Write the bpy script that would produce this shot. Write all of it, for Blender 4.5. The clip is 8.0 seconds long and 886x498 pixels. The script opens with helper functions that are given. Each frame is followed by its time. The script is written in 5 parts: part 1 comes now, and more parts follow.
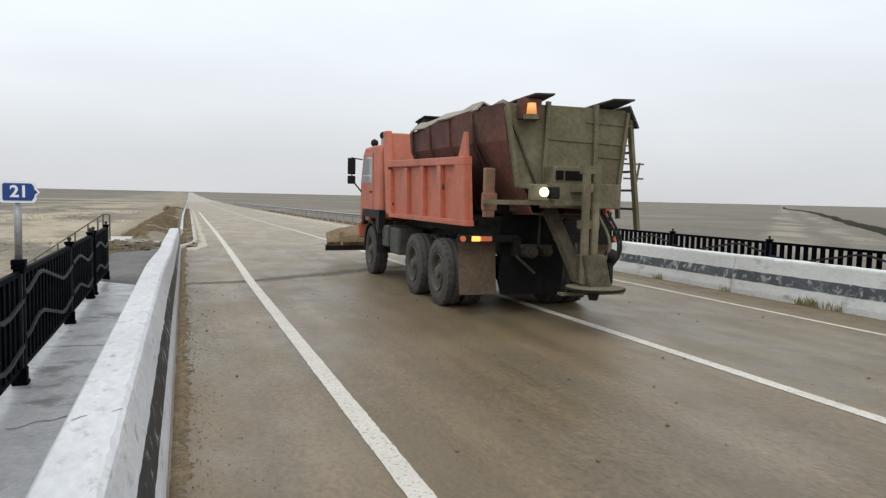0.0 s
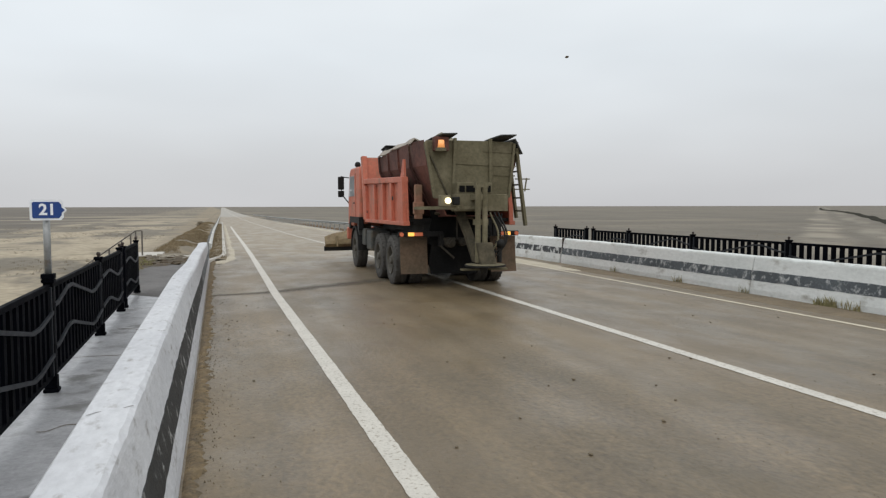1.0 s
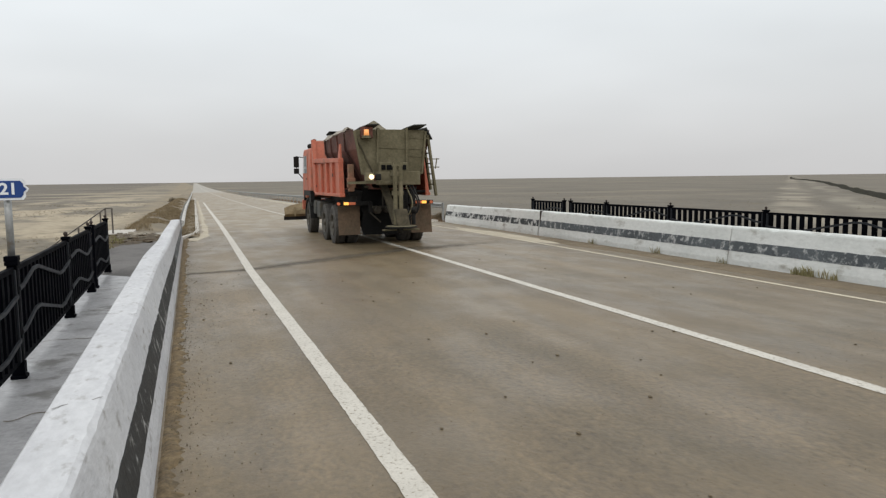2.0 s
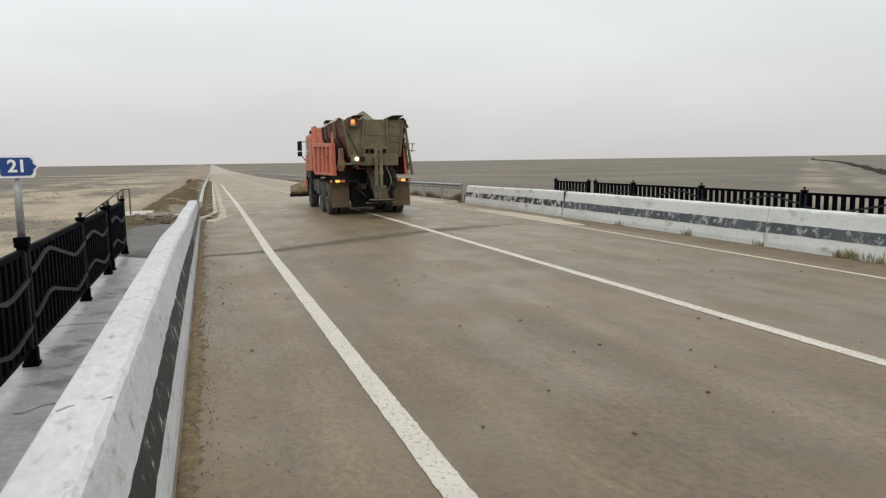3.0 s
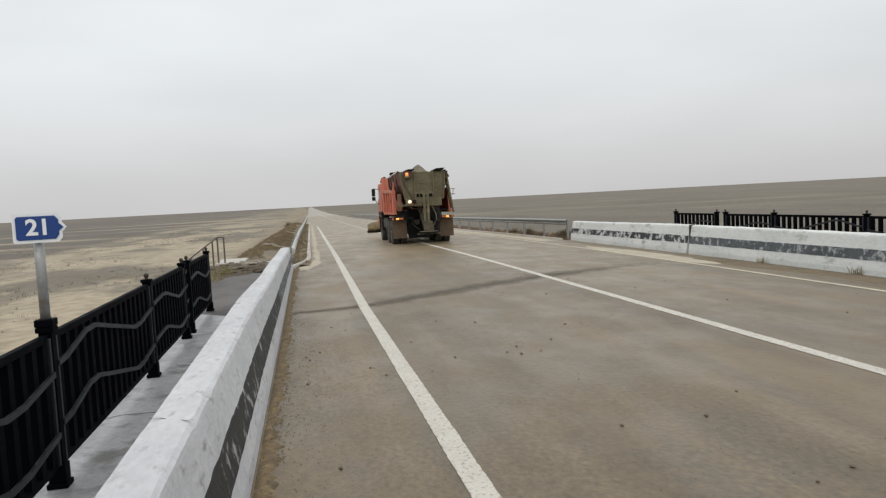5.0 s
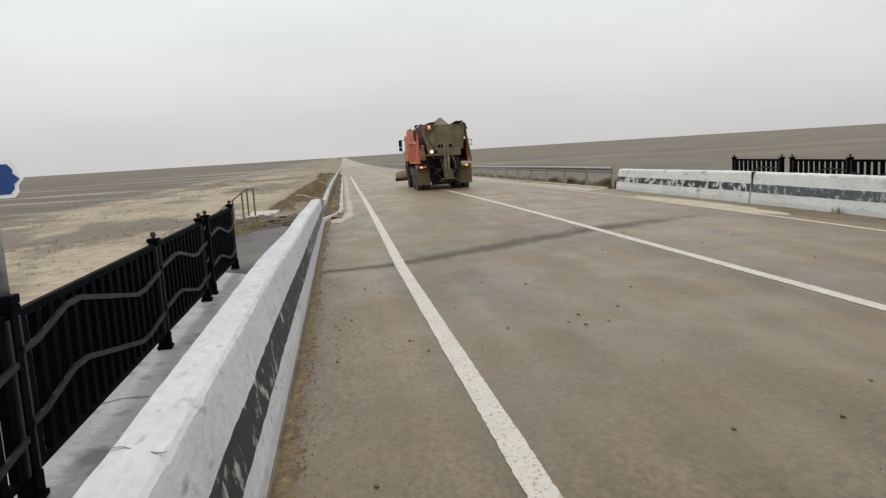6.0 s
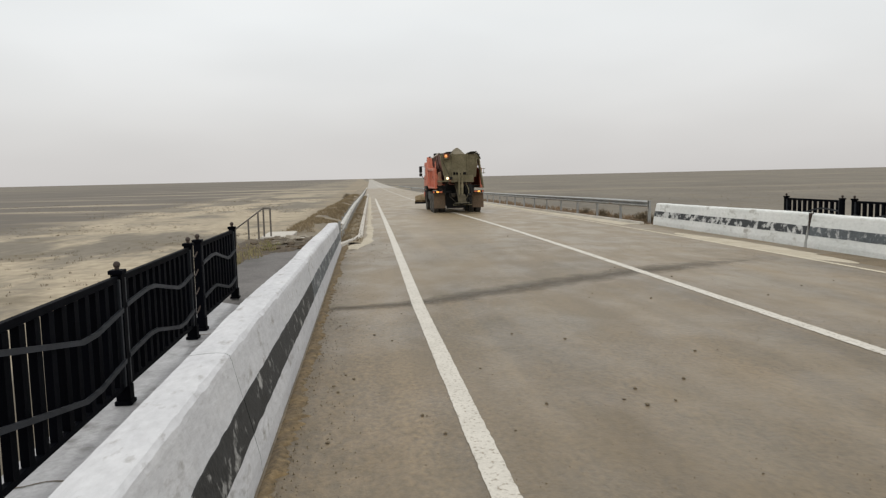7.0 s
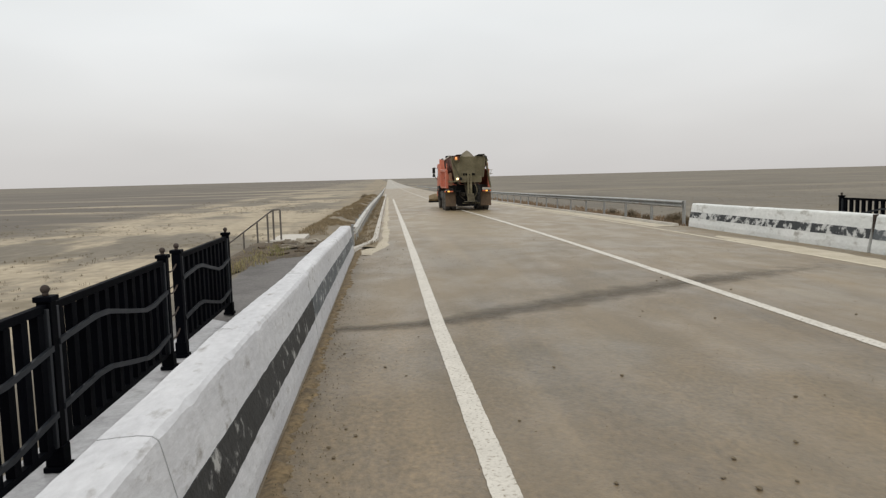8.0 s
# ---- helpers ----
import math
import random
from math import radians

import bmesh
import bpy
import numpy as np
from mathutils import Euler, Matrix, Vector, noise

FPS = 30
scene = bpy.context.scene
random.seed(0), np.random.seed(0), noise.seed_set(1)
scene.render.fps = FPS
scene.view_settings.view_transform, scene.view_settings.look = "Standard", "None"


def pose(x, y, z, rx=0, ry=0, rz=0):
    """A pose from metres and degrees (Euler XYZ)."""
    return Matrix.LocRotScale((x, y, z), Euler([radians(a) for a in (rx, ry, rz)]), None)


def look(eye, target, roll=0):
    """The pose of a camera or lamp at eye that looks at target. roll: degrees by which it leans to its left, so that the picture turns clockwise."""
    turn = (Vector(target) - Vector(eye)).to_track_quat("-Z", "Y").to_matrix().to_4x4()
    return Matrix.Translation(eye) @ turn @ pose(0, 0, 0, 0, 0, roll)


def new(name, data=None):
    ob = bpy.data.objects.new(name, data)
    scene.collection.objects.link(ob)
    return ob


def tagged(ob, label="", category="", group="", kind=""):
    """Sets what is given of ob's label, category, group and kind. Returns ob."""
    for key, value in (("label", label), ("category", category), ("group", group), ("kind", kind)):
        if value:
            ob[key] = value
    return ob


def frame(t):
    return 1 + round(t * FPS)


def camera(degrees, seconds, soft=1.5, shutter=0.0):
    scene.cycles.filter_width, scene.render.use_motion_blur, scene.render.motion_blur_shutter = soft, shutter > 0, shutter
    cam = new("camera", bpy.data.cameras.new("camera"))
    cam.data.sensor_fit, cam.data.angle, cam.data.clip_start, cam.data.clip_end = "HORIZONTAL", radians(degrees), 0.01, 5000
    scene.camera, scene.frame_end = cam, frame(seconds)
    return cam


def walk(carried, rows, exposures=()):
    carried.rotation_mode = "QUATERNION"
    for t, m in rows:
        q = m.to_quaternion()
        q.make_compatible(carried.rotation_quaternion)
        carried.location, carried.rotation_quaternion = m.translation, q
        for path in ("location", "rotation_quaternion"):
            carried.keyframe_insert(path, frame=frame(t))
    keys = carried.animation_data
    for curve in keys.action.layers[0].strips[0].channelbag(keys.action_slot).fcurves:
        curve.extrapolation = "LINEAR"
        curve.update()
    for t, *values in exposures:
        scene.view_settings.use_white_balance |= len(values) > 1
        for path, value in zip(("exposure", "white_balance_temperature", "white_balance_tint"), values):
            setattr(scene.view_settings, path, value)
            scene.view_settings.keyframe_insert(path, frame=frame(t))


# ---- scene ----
cam = camera(62.8, 8.0, soft=1.3)
PATH = [
    (0, (-1.288, -0.057, 1.696), (-0.603, 1.816, 1.552), 1.3),
    (0.5, (-1.207, -0.236, 1.71), (-0.735, 1.706, 1.618), -1.2),
    (1, (-1.14, -0.365, 1.686), (-0.534, 1.538, 1.567), -0.1),
    (1.5, (-1.106, -0.289, 1.677), (-0.478, 1.605, 1.536), -0.4),
    (1.7, (-1.11, -0.262, 1.7), (-0.455, 1.621, 1.542), -0.4),
    (2.8, (-1.167, 0.161, 1.669), (-0.515, 2.034, 1.412), -1.3),
    (3, (-1.134, 0.271, 1.657), (-0.512, 2.156, 1.414), -0.8),
    (3.5, (-1.037, 0.635, 1.668), (-0.501, 2.549, 1.451), -0.2),
    (4, (-0.98, 1.096, 1.681), (-0.444, 3.013, 1.483), -1.4),
    (4.5, (-0.944, 1.615, 1.7), (-0.522, 3.564, 1.539), -2.0),
    (5, (-0.935, 2.149, 1.702), (-0.555, 4.108, 1.565), -3.0),
    (5.2, (-0.925, 2.356, 1.698), (-0.571, 4.317, 1.528), -3.1),
    (6.3, (-0.813, 3.675, 1.652), (-0.546, 5.638, 1.378), -3.5),
    (6.5, (-0.767, 3.927, 1.65), (-0.492, 5.894, 1.41), -2.8),
    (7, (-0.7, 4.635, 1.67), (-0.48, 6.612, 1.471), -1.3),
    (7.5, (-0.673, 5.34, 1.665), (-0.436, 7.316, 1.469), -2.3),
    (8, (-0.604, 6.053, 1.647), (-0.434, 8.036, 1.449), -1.5),
]
EXPOSURES = [(0.0, 0.10, 6430, 8), (0.5, -0.08, 6400, 8), (1.0, -0.10, 6480, 8), (1.5, -0.08, 6550, 8), (3.0, -0.03, 6750, 8), (5.0, -0.10, 6650, 8.5), (6.5, -0.05, 6820, 9), (8.0, -0.06, 6830, 9)]
walk(cam, [(t, look(eye, target, roll)) for t, eye, target, roll in PATH], EXPOSURES)

# ---- light ----
world = bpy.data.worlds.new("overcast")
scene.world = world
world.use_nodes = True
wn, wl = world.node_tree.nodes, world.node_tree.links
wn.clear()
w_out, w_bg = wn.new("ShaderNodeOutputWorld"), wn.new("ShaderNodeBackground")
w_sky, w_co, w_sep = wn.new("ShaderNodeTexSky"), wn.new("ShaderNodeTexCoord"), wn.new("ShaderNodeSeparateXYZ")
w_ramp, w_mix, w_scale = wn.new("ShaderNodeValToRGB"), wn.new("ShaderNodeMix"), wn.new("ShaderNodeMix")
w_noise, w_map, w_cl = wn.new("ShaderNodeTexNoise"), wn.new("ShaderNodeMapping"), wn.new("ShaderNodeMix")
w_sky.sky_type, w_sky.sun_disc = "NISHITA", False
w_sky.sun_elevation, w_sky.sun_rotation = radians(38), radians(160)
w_sky.dust_density, w_sky.air_density = 4.0, 1.0
w_mix.data_type, w_scale.data_type, w_cl.data_type = "RGBA", "RGBA", "RGBA"
w_scale.blend_type, w_cl.blend_type = "MULTIPLY", "MULTIPLY"
w_scale.inputs[0].default_value = 1.0
w_scale.inputs[7].default_value = (0.10, 0.10, 0.10, 1)
wl.new(w_sky.outputs[0], w_scale.inputs[6])
wl.new(w_co.outputs["Generated"], w_sep.inputs[0])
wl.new(w_sep.outputs[2], w_ramp.inputs[0])
stops = [(0.0, (0.56, 0.557, 0.573)), (0.06, (0.60, 0.606, 0.628)), (0.20, (0.715, 0.747, 0.785)), (0.42, (0.855, 0.882, 0.91)), (1.0, (1.08, 1.10, 1.13))]
for k, (at, c) in enumerate(stops):
    e = w_ramp.color_ramp.elements[k] if k < 2 else w_ramp.color_ramp.elements.new(at)
    e.position, e.color = at, (*c, 1)
w_mix.inputs[0].default_value = 0.94
wl.new(w_scale.outputs[2], w_mix.inputs[6])
wl.new(w_ramp.outputs[0], w_mix.inputs[7])
w_map.inputs["Scale"].default_value = (1.2, 1.2, 4.0)
wl.new(w_co.outputs["Generated"], w_map.inputs[0])
wl.new(w_map.outputs[0], w_noise.inputs[0])
w_noise.inputs["Scale"].default_value, w_noise.inputs["Detail"].default_value = 1.6, 3.0
w_nr = wn.new("ShaderNodeMapRange")
w_nr.inputs[1].default_value, w_nr.inputs[2].default_value = 0.3, 0.7
w_nr.inputs[3].default_value, w_nr.inputs[4].default_value = 0.93, 1.05
wl.new(w_noise.outputs[0], w_nr.inputs[0])
w_cl.inputs[0].default_value = 1.0
wl.new(w_mix.outputs[2], w_cl.inputs[6])
wl.new(w_nr.outputs[0], w_cl.inputs[7])
wl.new(w_cl.outputs[2], w_bg.inputs[0])
w_bg.inputs[1].default_value = 1.22
wl.new(w_bg.outputs[0], w_out.inputs[0])

sun_data = bpy.data.lights.new("sun", "SUN")
sun_data.energy, sun_data.angle, sun_data.color = 0.6, radians(40), (1.0, 0.97, 0.93)
sun = new("sun", sun_data)
sun.matrix_world = look((0, 0, 60), (15, 45, 0))


# ---- materials ----
def material(name, base, rough=0.8, metal=0.0, var=0.25, grain=40.0, blotch=1.5, tint=None, bump=0.15, wet=0.0, clear=0.0, stain=None, stain_cut=(0.55, 0.7), stain_scale=2.0, per_piece=0.0, stretch=(1, 1, 1), spec=0.5, streak=0.0):
    """A surface with grain, large blotches, optional stains of another colour and wet patches."""
    m = bpy.data.materials.new(name)
    m.use_nodes = True
    n, l = m.node_tree.nodes, m.node_tree.links
    b = n["Principled BSDF"]
    co, mp = n.new("ShaderNodeTexCoord"), n.new("ShaderNodeMapping")
    mp.inputs["Scale"].default_value = stretch
    l.new(co.outputs["Object"], mp.inputs[0])

    def noise_tex(scale, detail, seed):
        t = n.new("ShaderNodeTexNoise")
        t.noise_dimensions = "4D"
        t.inputs["W"].default_value = seed
        t.inputs["Scale"].default_value, t.inputs["Detail"].default_value = scale, detail
        t.inputs["Roughness"].default_value = 0.62
        l.new(mp.outputs[0], t.inputs["Vector"])
        return t.outputs[0]

    def span(src, a, z, lo, hi):
        r = n.new("ShaderNodeMapRange")
        for i, v in enumerate((a, z, lo, hi)):
            r.inputs[i + 1].default_value = v
        l.new(src, r.inputs[0])
        return r.outputs[0]

    def blend(kind, fac, a, z):
        x = n.new("ShaderNodeMix")
        x.data_type, x.blend_type = "RGBA", kind
        for v, i in ((fac, 0), (a, 6), (z, 7)):
            if isinstance(v, (int, float)):
                x.inputs[i].default_value = v if i == 0 else (v, v, v, 1)
            elif isinstance(v, tuple):
                x.inputs[i].default_value = (*v, 1)
            else:
                l.new(v, x.inputs[i])
        return x.outputs[2]

    fine, large = noise_tex(grain, 6, 1.0), noise_tex(blotch, 5, 4.0)
    col = blend("MIX", span(large, 0.35, 0.65, 0, 1), base, tint or tuple(c * (1 - var) for c in base))
    col = blend("MULTIPLY", 1.0, col, span(fine, 0.3, 0.7, 1 - var, 1 + var))
    if stain:
        col = blend("MIX", span(noise_tex(stain_scale, 7, 9.0), stain_cut[0], stain_cut[1], 0, 1), col, stain)
    if streak:
        lane, band = n.new("ShaderNodeMapping"), n.new("ShaderNodeTexNoise")
        lane.inputs["Scale"].default_value, lane.inputs["Rotation"].default_value = (2.2, 0.06, 1), (0, 0, 0.03)
        band.inputs["Scale"].default_value, band.inputs["Detail"].default_value = 1.0, 4.0
        l.new(co.outputs["Object"], lane.inputs[0])
        l.new(lane.outputs[0], band.inputs["Vector"])
        col = blend("MULTIPLY", 1.0, col, span(band.outputs[0], 0.32, 0.68, 1 - streak, 1 + streak))
    if per_piece:
        info = n.new("ShaderNodeObjectInfo")
        col = blend("MULTIPLY", 1.0, col, span(info.outputs["Random"], 0, 1, 1 - per_piece, 1 + per_piece))
    l.new(col, b.inputs["Base Color"])
    b.inputs["Metallic"].default_value = metal
    b.inputs["Specular IOR Level"].default_value = spec
    b.inputs["Coat Weight"].default_value = clear
    if wet:
        l.new(span(noise_tex(blotch * 1.7, 4, 6.0), 0.4, 0.62, rough, max(0.08, rough - wet)), b.inputs["Roughness"])
    else:
        l.new(span(large, 0.3, 0.7, max(0.02, rough - 0.08), min(1, rough + 0.08)), b.inputs["Roughness"])
    if bump:
        bp = n.new("ShaderNodeBump")
        bp.inputs["Strength"].default_value, bp.inputs["Distance"].default_value = bump, 0.01
        l.new(fine, bp.inputs["Height"])
        l.new(bp.outputs[0], b.inputs["Normal"])
    return m


def glow(name, colour, strength):
    m = bpy.data.materials.new(name)
    m.use_nodes = True
    b = m.node_tree.nodes["Principled BSDF"]
    b.inputs["Base Color"].default_value = (*colour, 1)
    b.inputs["Emission Color"].default_value = (*colour, 1)
    b.inputs["Emission Strength"].default_value = strength
    b.inputs["Roughness"].default_value = 0.2
    return m


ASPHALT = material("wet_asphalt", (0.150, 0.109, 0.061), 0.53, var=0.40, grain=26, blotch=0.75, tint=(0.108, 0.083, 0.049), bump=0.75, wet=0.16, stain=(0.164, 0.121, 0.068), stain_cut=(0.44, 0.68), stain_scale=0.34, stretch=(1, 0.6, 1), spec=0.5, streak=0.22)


def lighten_beyond(m, near, far, dust, most):
    """Mixes the base colour towards a lighter sandy one (dust) along y, in uneven drifts."""
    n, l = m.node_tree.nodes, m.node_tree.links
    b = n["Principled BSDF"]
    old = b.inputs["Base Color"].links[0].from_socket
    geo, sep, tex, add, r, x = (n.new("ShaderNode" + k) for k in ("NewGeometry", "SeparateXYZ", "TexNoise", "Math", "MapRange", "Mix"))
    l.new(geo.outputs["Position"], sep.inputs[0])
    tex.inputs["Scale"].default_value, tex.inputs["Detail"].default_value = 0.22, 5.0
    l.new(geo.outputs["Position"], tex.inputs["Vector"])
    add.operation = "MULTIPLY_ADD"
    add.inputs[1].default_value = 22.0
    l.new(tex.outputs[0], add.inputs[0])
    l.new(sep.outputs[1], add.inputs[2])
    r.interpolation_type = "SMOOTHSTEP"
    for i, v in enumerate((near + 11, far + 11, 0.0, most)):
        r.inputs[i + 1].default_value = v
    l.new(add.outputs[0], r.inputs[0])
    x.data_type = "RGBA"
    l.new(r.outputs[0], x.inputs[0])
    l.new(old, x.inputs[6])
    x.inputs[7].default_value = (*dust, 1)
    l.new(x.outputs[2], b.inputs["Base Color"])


# road turns lighter and sandier between about y = 7 and y = 40
lighten_beyond(ASPHALT, 7, 40, (0.265, 0.206, 0.126), 0.65)
LINE = material("road_paint", (0.56, 0.53, 0.47), 0.6, var=0.12, grain=60, blotch=2.5, stain=(0.25, 0.215, 0.165), stain_cut=(0.54, 0.64), stain_scale=32, bump=0.3)
LINE_YELLOW = material("worn_yellow_road_paint", (0.55, 0.49, 0.37), 0.6, var=0.15, grain=60, blotch=2.5, stain=(0.27, 0.24, 0.19), stain_cut=(0.55, 0.68), stain_scale=7, bump=0.3)
WHITEWASH = material("whitewashed_concrete", (0.56, 0.565, 0.58), 0.8, var=0.11, grain=22, blotch=1.6, tint=(0.48, 0.485, 0.505), bump=0.9, stain=(0.30, 0.29, 0.28), stain_cut=(0.565, 0.70), stain_scale=10.0, stretch=(1, 0.5, 1), spec=0.25)
WHITEWASH_FRESH = material("fresh_whitewashed_concrete", (0.69, 0.70, 0.685), 0.8, var=0.10, grain=18, blotch=1.2, tint=(0.58, 0.60, 0.585), bump=0.5, stain=(0.36, 0.35, 0.32), stain_cut=(0.56, 0.70), stain_scale=4.0, stretch=(1, 0.5, 1), spec=0.25)
BLACK_PAINT = material("worn_black_paint", (0.014, 0.015, 0.016), 0.65, var=0.5, grain=26, blotch=5, tint=(0.032, 0.033, 0.033), stain=(0.34, 0.34, 0.33), stain_cut=(0.565, 0.66), stain_scale=7, bump=0.5, spec=0.3)
BLACK_PAINT_WORN = material("flaking_black_paint", (0.085, 0.098, 0.108), 0.7, var=0.3, grain=30, blotch=1, stain=(0.44, 0.45, 0.45), stain_cut=(0.52, 0.66), stain_scale=8, bump=0.4)
BLACK_PAINT_FLAKED = material("badly_flaked_black_paint", (0.035, 0.040, 0.045), 0.7, var=0.35, grain=30, blotch=1, stain=(0.52, 0.53, 0.52), stain_cut=(0.49, 0.56), stain_scale=4.5, bump=0.4)
WALKWAY = material("wet_concrete_walkway", (0.36, 0.36, 0.37), 0.6, var=0.22, grain=25, blotch=1.3, tint=(0.29, 0.29, 0.30), wet=0.3, bump=0.4, stain=(0.15, 0.147, 0.142), stain_cut=(0.55, 0.64), stain_scale=1.9)
WALK_ASPHALT = material("grey_walkway_asphalt", (0.155, 0.147, 0.142), 0.85, var=0.3, grain=30, blotch=0.9, spec=0.2, bump=0.4, stain=(0.10, 0.095, 0.09), stain_cut=(0.55, 0.65), stain_scale=1.1)
CONCRETE = material("weathered_concrete", (0.42, 0.40, 0.36), 0.8, var=0.18, grain=30, blotch=1.0, bump=0.4, stain=(0.25, 0.22, 0.17), stain_cut=(0.55, 0.7), stain_scale=2.0)
RAIL_BLACK = material("black_enamel", (0.0022, 0.0026, 0.0042), 0.6, var=0.25, grain=60, blotch=3, bump=0.1, per_piece=0.25, spec=0.02)
RAIL_GREY = material("dusty_black_enamel", (0.013, 0.0155, 0.020), 0.5, var=0.25, grain=60, blotch=3, bump=0.1, spec=0.3)
GALV = material("galvanised_steel", (0.33, 0.335, 0.33), 0.5, metal=0.6, var=0.15, grain=25, blotch=2, stain=(0.22, 0.17, 0.12), stain_cut=(0.6, 0.7), stain_scale=3)
GALV_PALE = material("pale_oxidised_zinc", (0.52, 0.51, 0.48), 0.6, metal=0.2, var=0.15, grain=12, blotch=1.2, stain=(0.26, 0.22, 0.17), stain_cut=(0.55, 0.68), stain_scale=2.2)
RUST = material("rusty_steel", (0.050, 0.034, 0.027), 0.8, var=0.3, grain=30, blotch=3)
SIGN_BLUE = material("blue_sign_face", (0.006, 0.045, 0.21), 0.35, var=0.06, grain=10, blotch=2, bump=0)
SIGN_WHITE = material("white_sign_face", (0.80, 0.82, 0.84), 0.4, var=0.04, grain=10, blotch=2, bump=0)
SAND_DIRT = material("sandy_dirt", (0.175, 0.134, 0.083), 0.95, var=0.35, grain=35, blotch=2.0, tint=(0.125, 0.097, 0.062), bump=1.0)
PALE_SAND = material("pale_dry_sand", (0.47, 0.42, 0.33), 0.95, var=0.2, grain=30, blotch=1.5, bump=0.8, tint=(0.38, 0.335, 0.255))


OCHRE = material("ochre_dirt", (0.185, 0.128, 0.062), 0.95, var=0.45, grain=24, blotch=5.0, tint=(0.105, 0.080, 0.050), bump=1.0, stain=(0.26, 0.19, 0.10), stain_cut=(0.56, 0.70), stain_scale=9)


# ---- building tools ----
def box(bm, cx, cy, cz, sx, sy, sz, turn=None):
    m = Matrix.Translation((cx, cy, cz)) @ (turn or Matrix()) @ Matrix.Diagonal((sx, sy, sz, 1))
    return bmesh.ops.create_cube(bm, size=1, matrix=m)["verts"]


def bar(bm, a, z, w, h, up=(0, 0, 1)):
    """A square-cut bar from a to z."""
    a, z = Vector(a), Vector(z)
    d = (z - a).normalized()
    s = d.cross(Vector(up))
    s = (s if s.length > 1e-4 else d.cross(Vector((1, 0, 0)))).normalized()
    u = s.cross(d)
    ring = [[bm.verts.new(p + s * (i * w / 2) + u * (j * h / 2)) for i, j in ((-1, -1), (1, -1), (1, 1), (-1, 1))] for p in (a, z)]
    for k in range(4):
        bm.faces.new((ring[0][k], ring[0][(k + 1) % 4], ring[1][(k + 1) % 4], ring[1][k]))
    bm.faces.new(ring[0][::-1])
    bm.faces.new(ring[1])


def rod(bm, a, z, r, seg=12, r2=None):
    a, z = Vector(a), Vector(z)
    d = z - a
    m = Matrix.Translation((a + z) / 2) @ d.to_track_quat("Z", "Y").to_matrix().to_4x4()
    bmesh.ops.create_cone(bm, cap_ends=True, segments=seg, radius1=r, radius2=r if r2 is None else r2, depth=d.length, matrix=m)


def ball(bm, x, y, z, r, sx=1, sy=1, sz=1, u=12, v=8):
    bmesh.ops.create_uvsphere(bm, u_segments=u, v_segments=v, radius=r, matrix=Matrix.Translation((x, y, z)) @ Matrix.Diagonal((sx, sy, sz, 1)))


def prism(bm, outline, axis, lo, hi):
    """An outline of two coordinates, drawn out along the third axis."""
    def at(p, w):
        v = list(p)
        v.insert("xyz".index(axis), w)
        return bm.verts.new(v)
    a, z = [at(p, lo) for p in outline], [at(p, hi) for p in outline]
    n = len(outline)
    for k in range(n):
        bm.faces.new((a[k], a[(k + 1) % n], z[(k + 1) % n], z[k]))
    bm.faces.new(a[::-1])
    bm.faces.new(z)
    bmesh.ops.recalc_face_normals(bm, faces=bm.faces)


def loft(bm, rings, close=True):
    """Skin between rings of equal length; open rings when close is False."""
    vs = [[bm.verts.new(p) for p in ring] for ring in rings]
    n = len(rings[0])
    for a, z in zip(vs, vs[1:]):
        for k in range(n if close else n - 1):
            bm.faces.new((a[k], a[(k + 1) % n], z[(k + 1) % n], z[k]))
    if close:
        bm.faces.new(vs[0][::-1])
        bm.faces.new(vs[-1])
    bmesh.ops.recalc_face_normals(bm, faces=bm.faces)


def done(bm, name, mat, smooth=False):
    me = bpy.data.meshes.new(name)
    bm.to_mesh(me)
    bm.free()
    for m in mat if isinstance(mat, (list, tuple)) else [mat]:
        me.materials.append(m)
    if smooth:
        for p in me.polygons:
            p.use_smooth = True
    return me


def part(name, bm, mat, parent, label="", bevel=0.0, smooth=False, at=None):
    """One mesh object under a thing or under a part."""
    ob = new(name, bm if isinstance(bm, bpy.types.Mesh) else done(bm, name, mat, smooth))
    ob.parent = parent
    if at is not None:
        ob.matrix_basis = at
    if bevel:
        b = ob.modifiers.new("bevel", "BEVEL")
        b.width, b.segments, b.limit_method, b.angle_limit = bevel, 2, "ANGLE", radians(35)
    return tagged(ob, label)


def thing(name, label, category, at=None, group="", kind="", bm=None, mat=None, bevel=0.0, smooth=False):
    ob = new(name, None if bm is None else done(bm, name, mat, smooth))
    if at is not None:
        ob.matrix_basis = at
    if bevel:
        b = ob.modifiers.new("bevel", "BEVEL")
        b.width, b.segments, b.limit_method, b.angle_limit = bevel, 2, "ANGLE", radians(35)
    return tagged(ob, label, category, group, kind)


def smooth01(v):
    v = min(1.0, max(0.0, v))
    return v * v * (3 - 2 * v)


# ---- the plan: y runs along the road, x = 0 is the near edge line ----
CENTRE, FAR_EDGE = 3.75, 7.48
PLAIN = -3.4


def road_z(y):
    """Fall of the road beyond the bridge down to the plain."""
    fall = 0.0 if y < 16 else (0.012 * (y - 16) ** 2 / 40 if y < 36 else 0.12 + 0.012 * (y - 36))
    low = -(PLAIN + 0.5)
    return -low * (1 - math.exp(-fall / low))


def road_x(y):
    """Slight swing of the distant road."""
    return 0.0125 * max(0.0, y - 45)


def narrow(y):
    """The near side of the road draws in past the bridge."""
    return 0.0125 * min(31.0, max(0.0, y - 14))


def crown(x):
    return 0.073 - 0.0195 * abs(x - CENTRE)


def abut(x):
    """The skewed end of the bridge deck."""
    return 14.15 + 0.475 * x


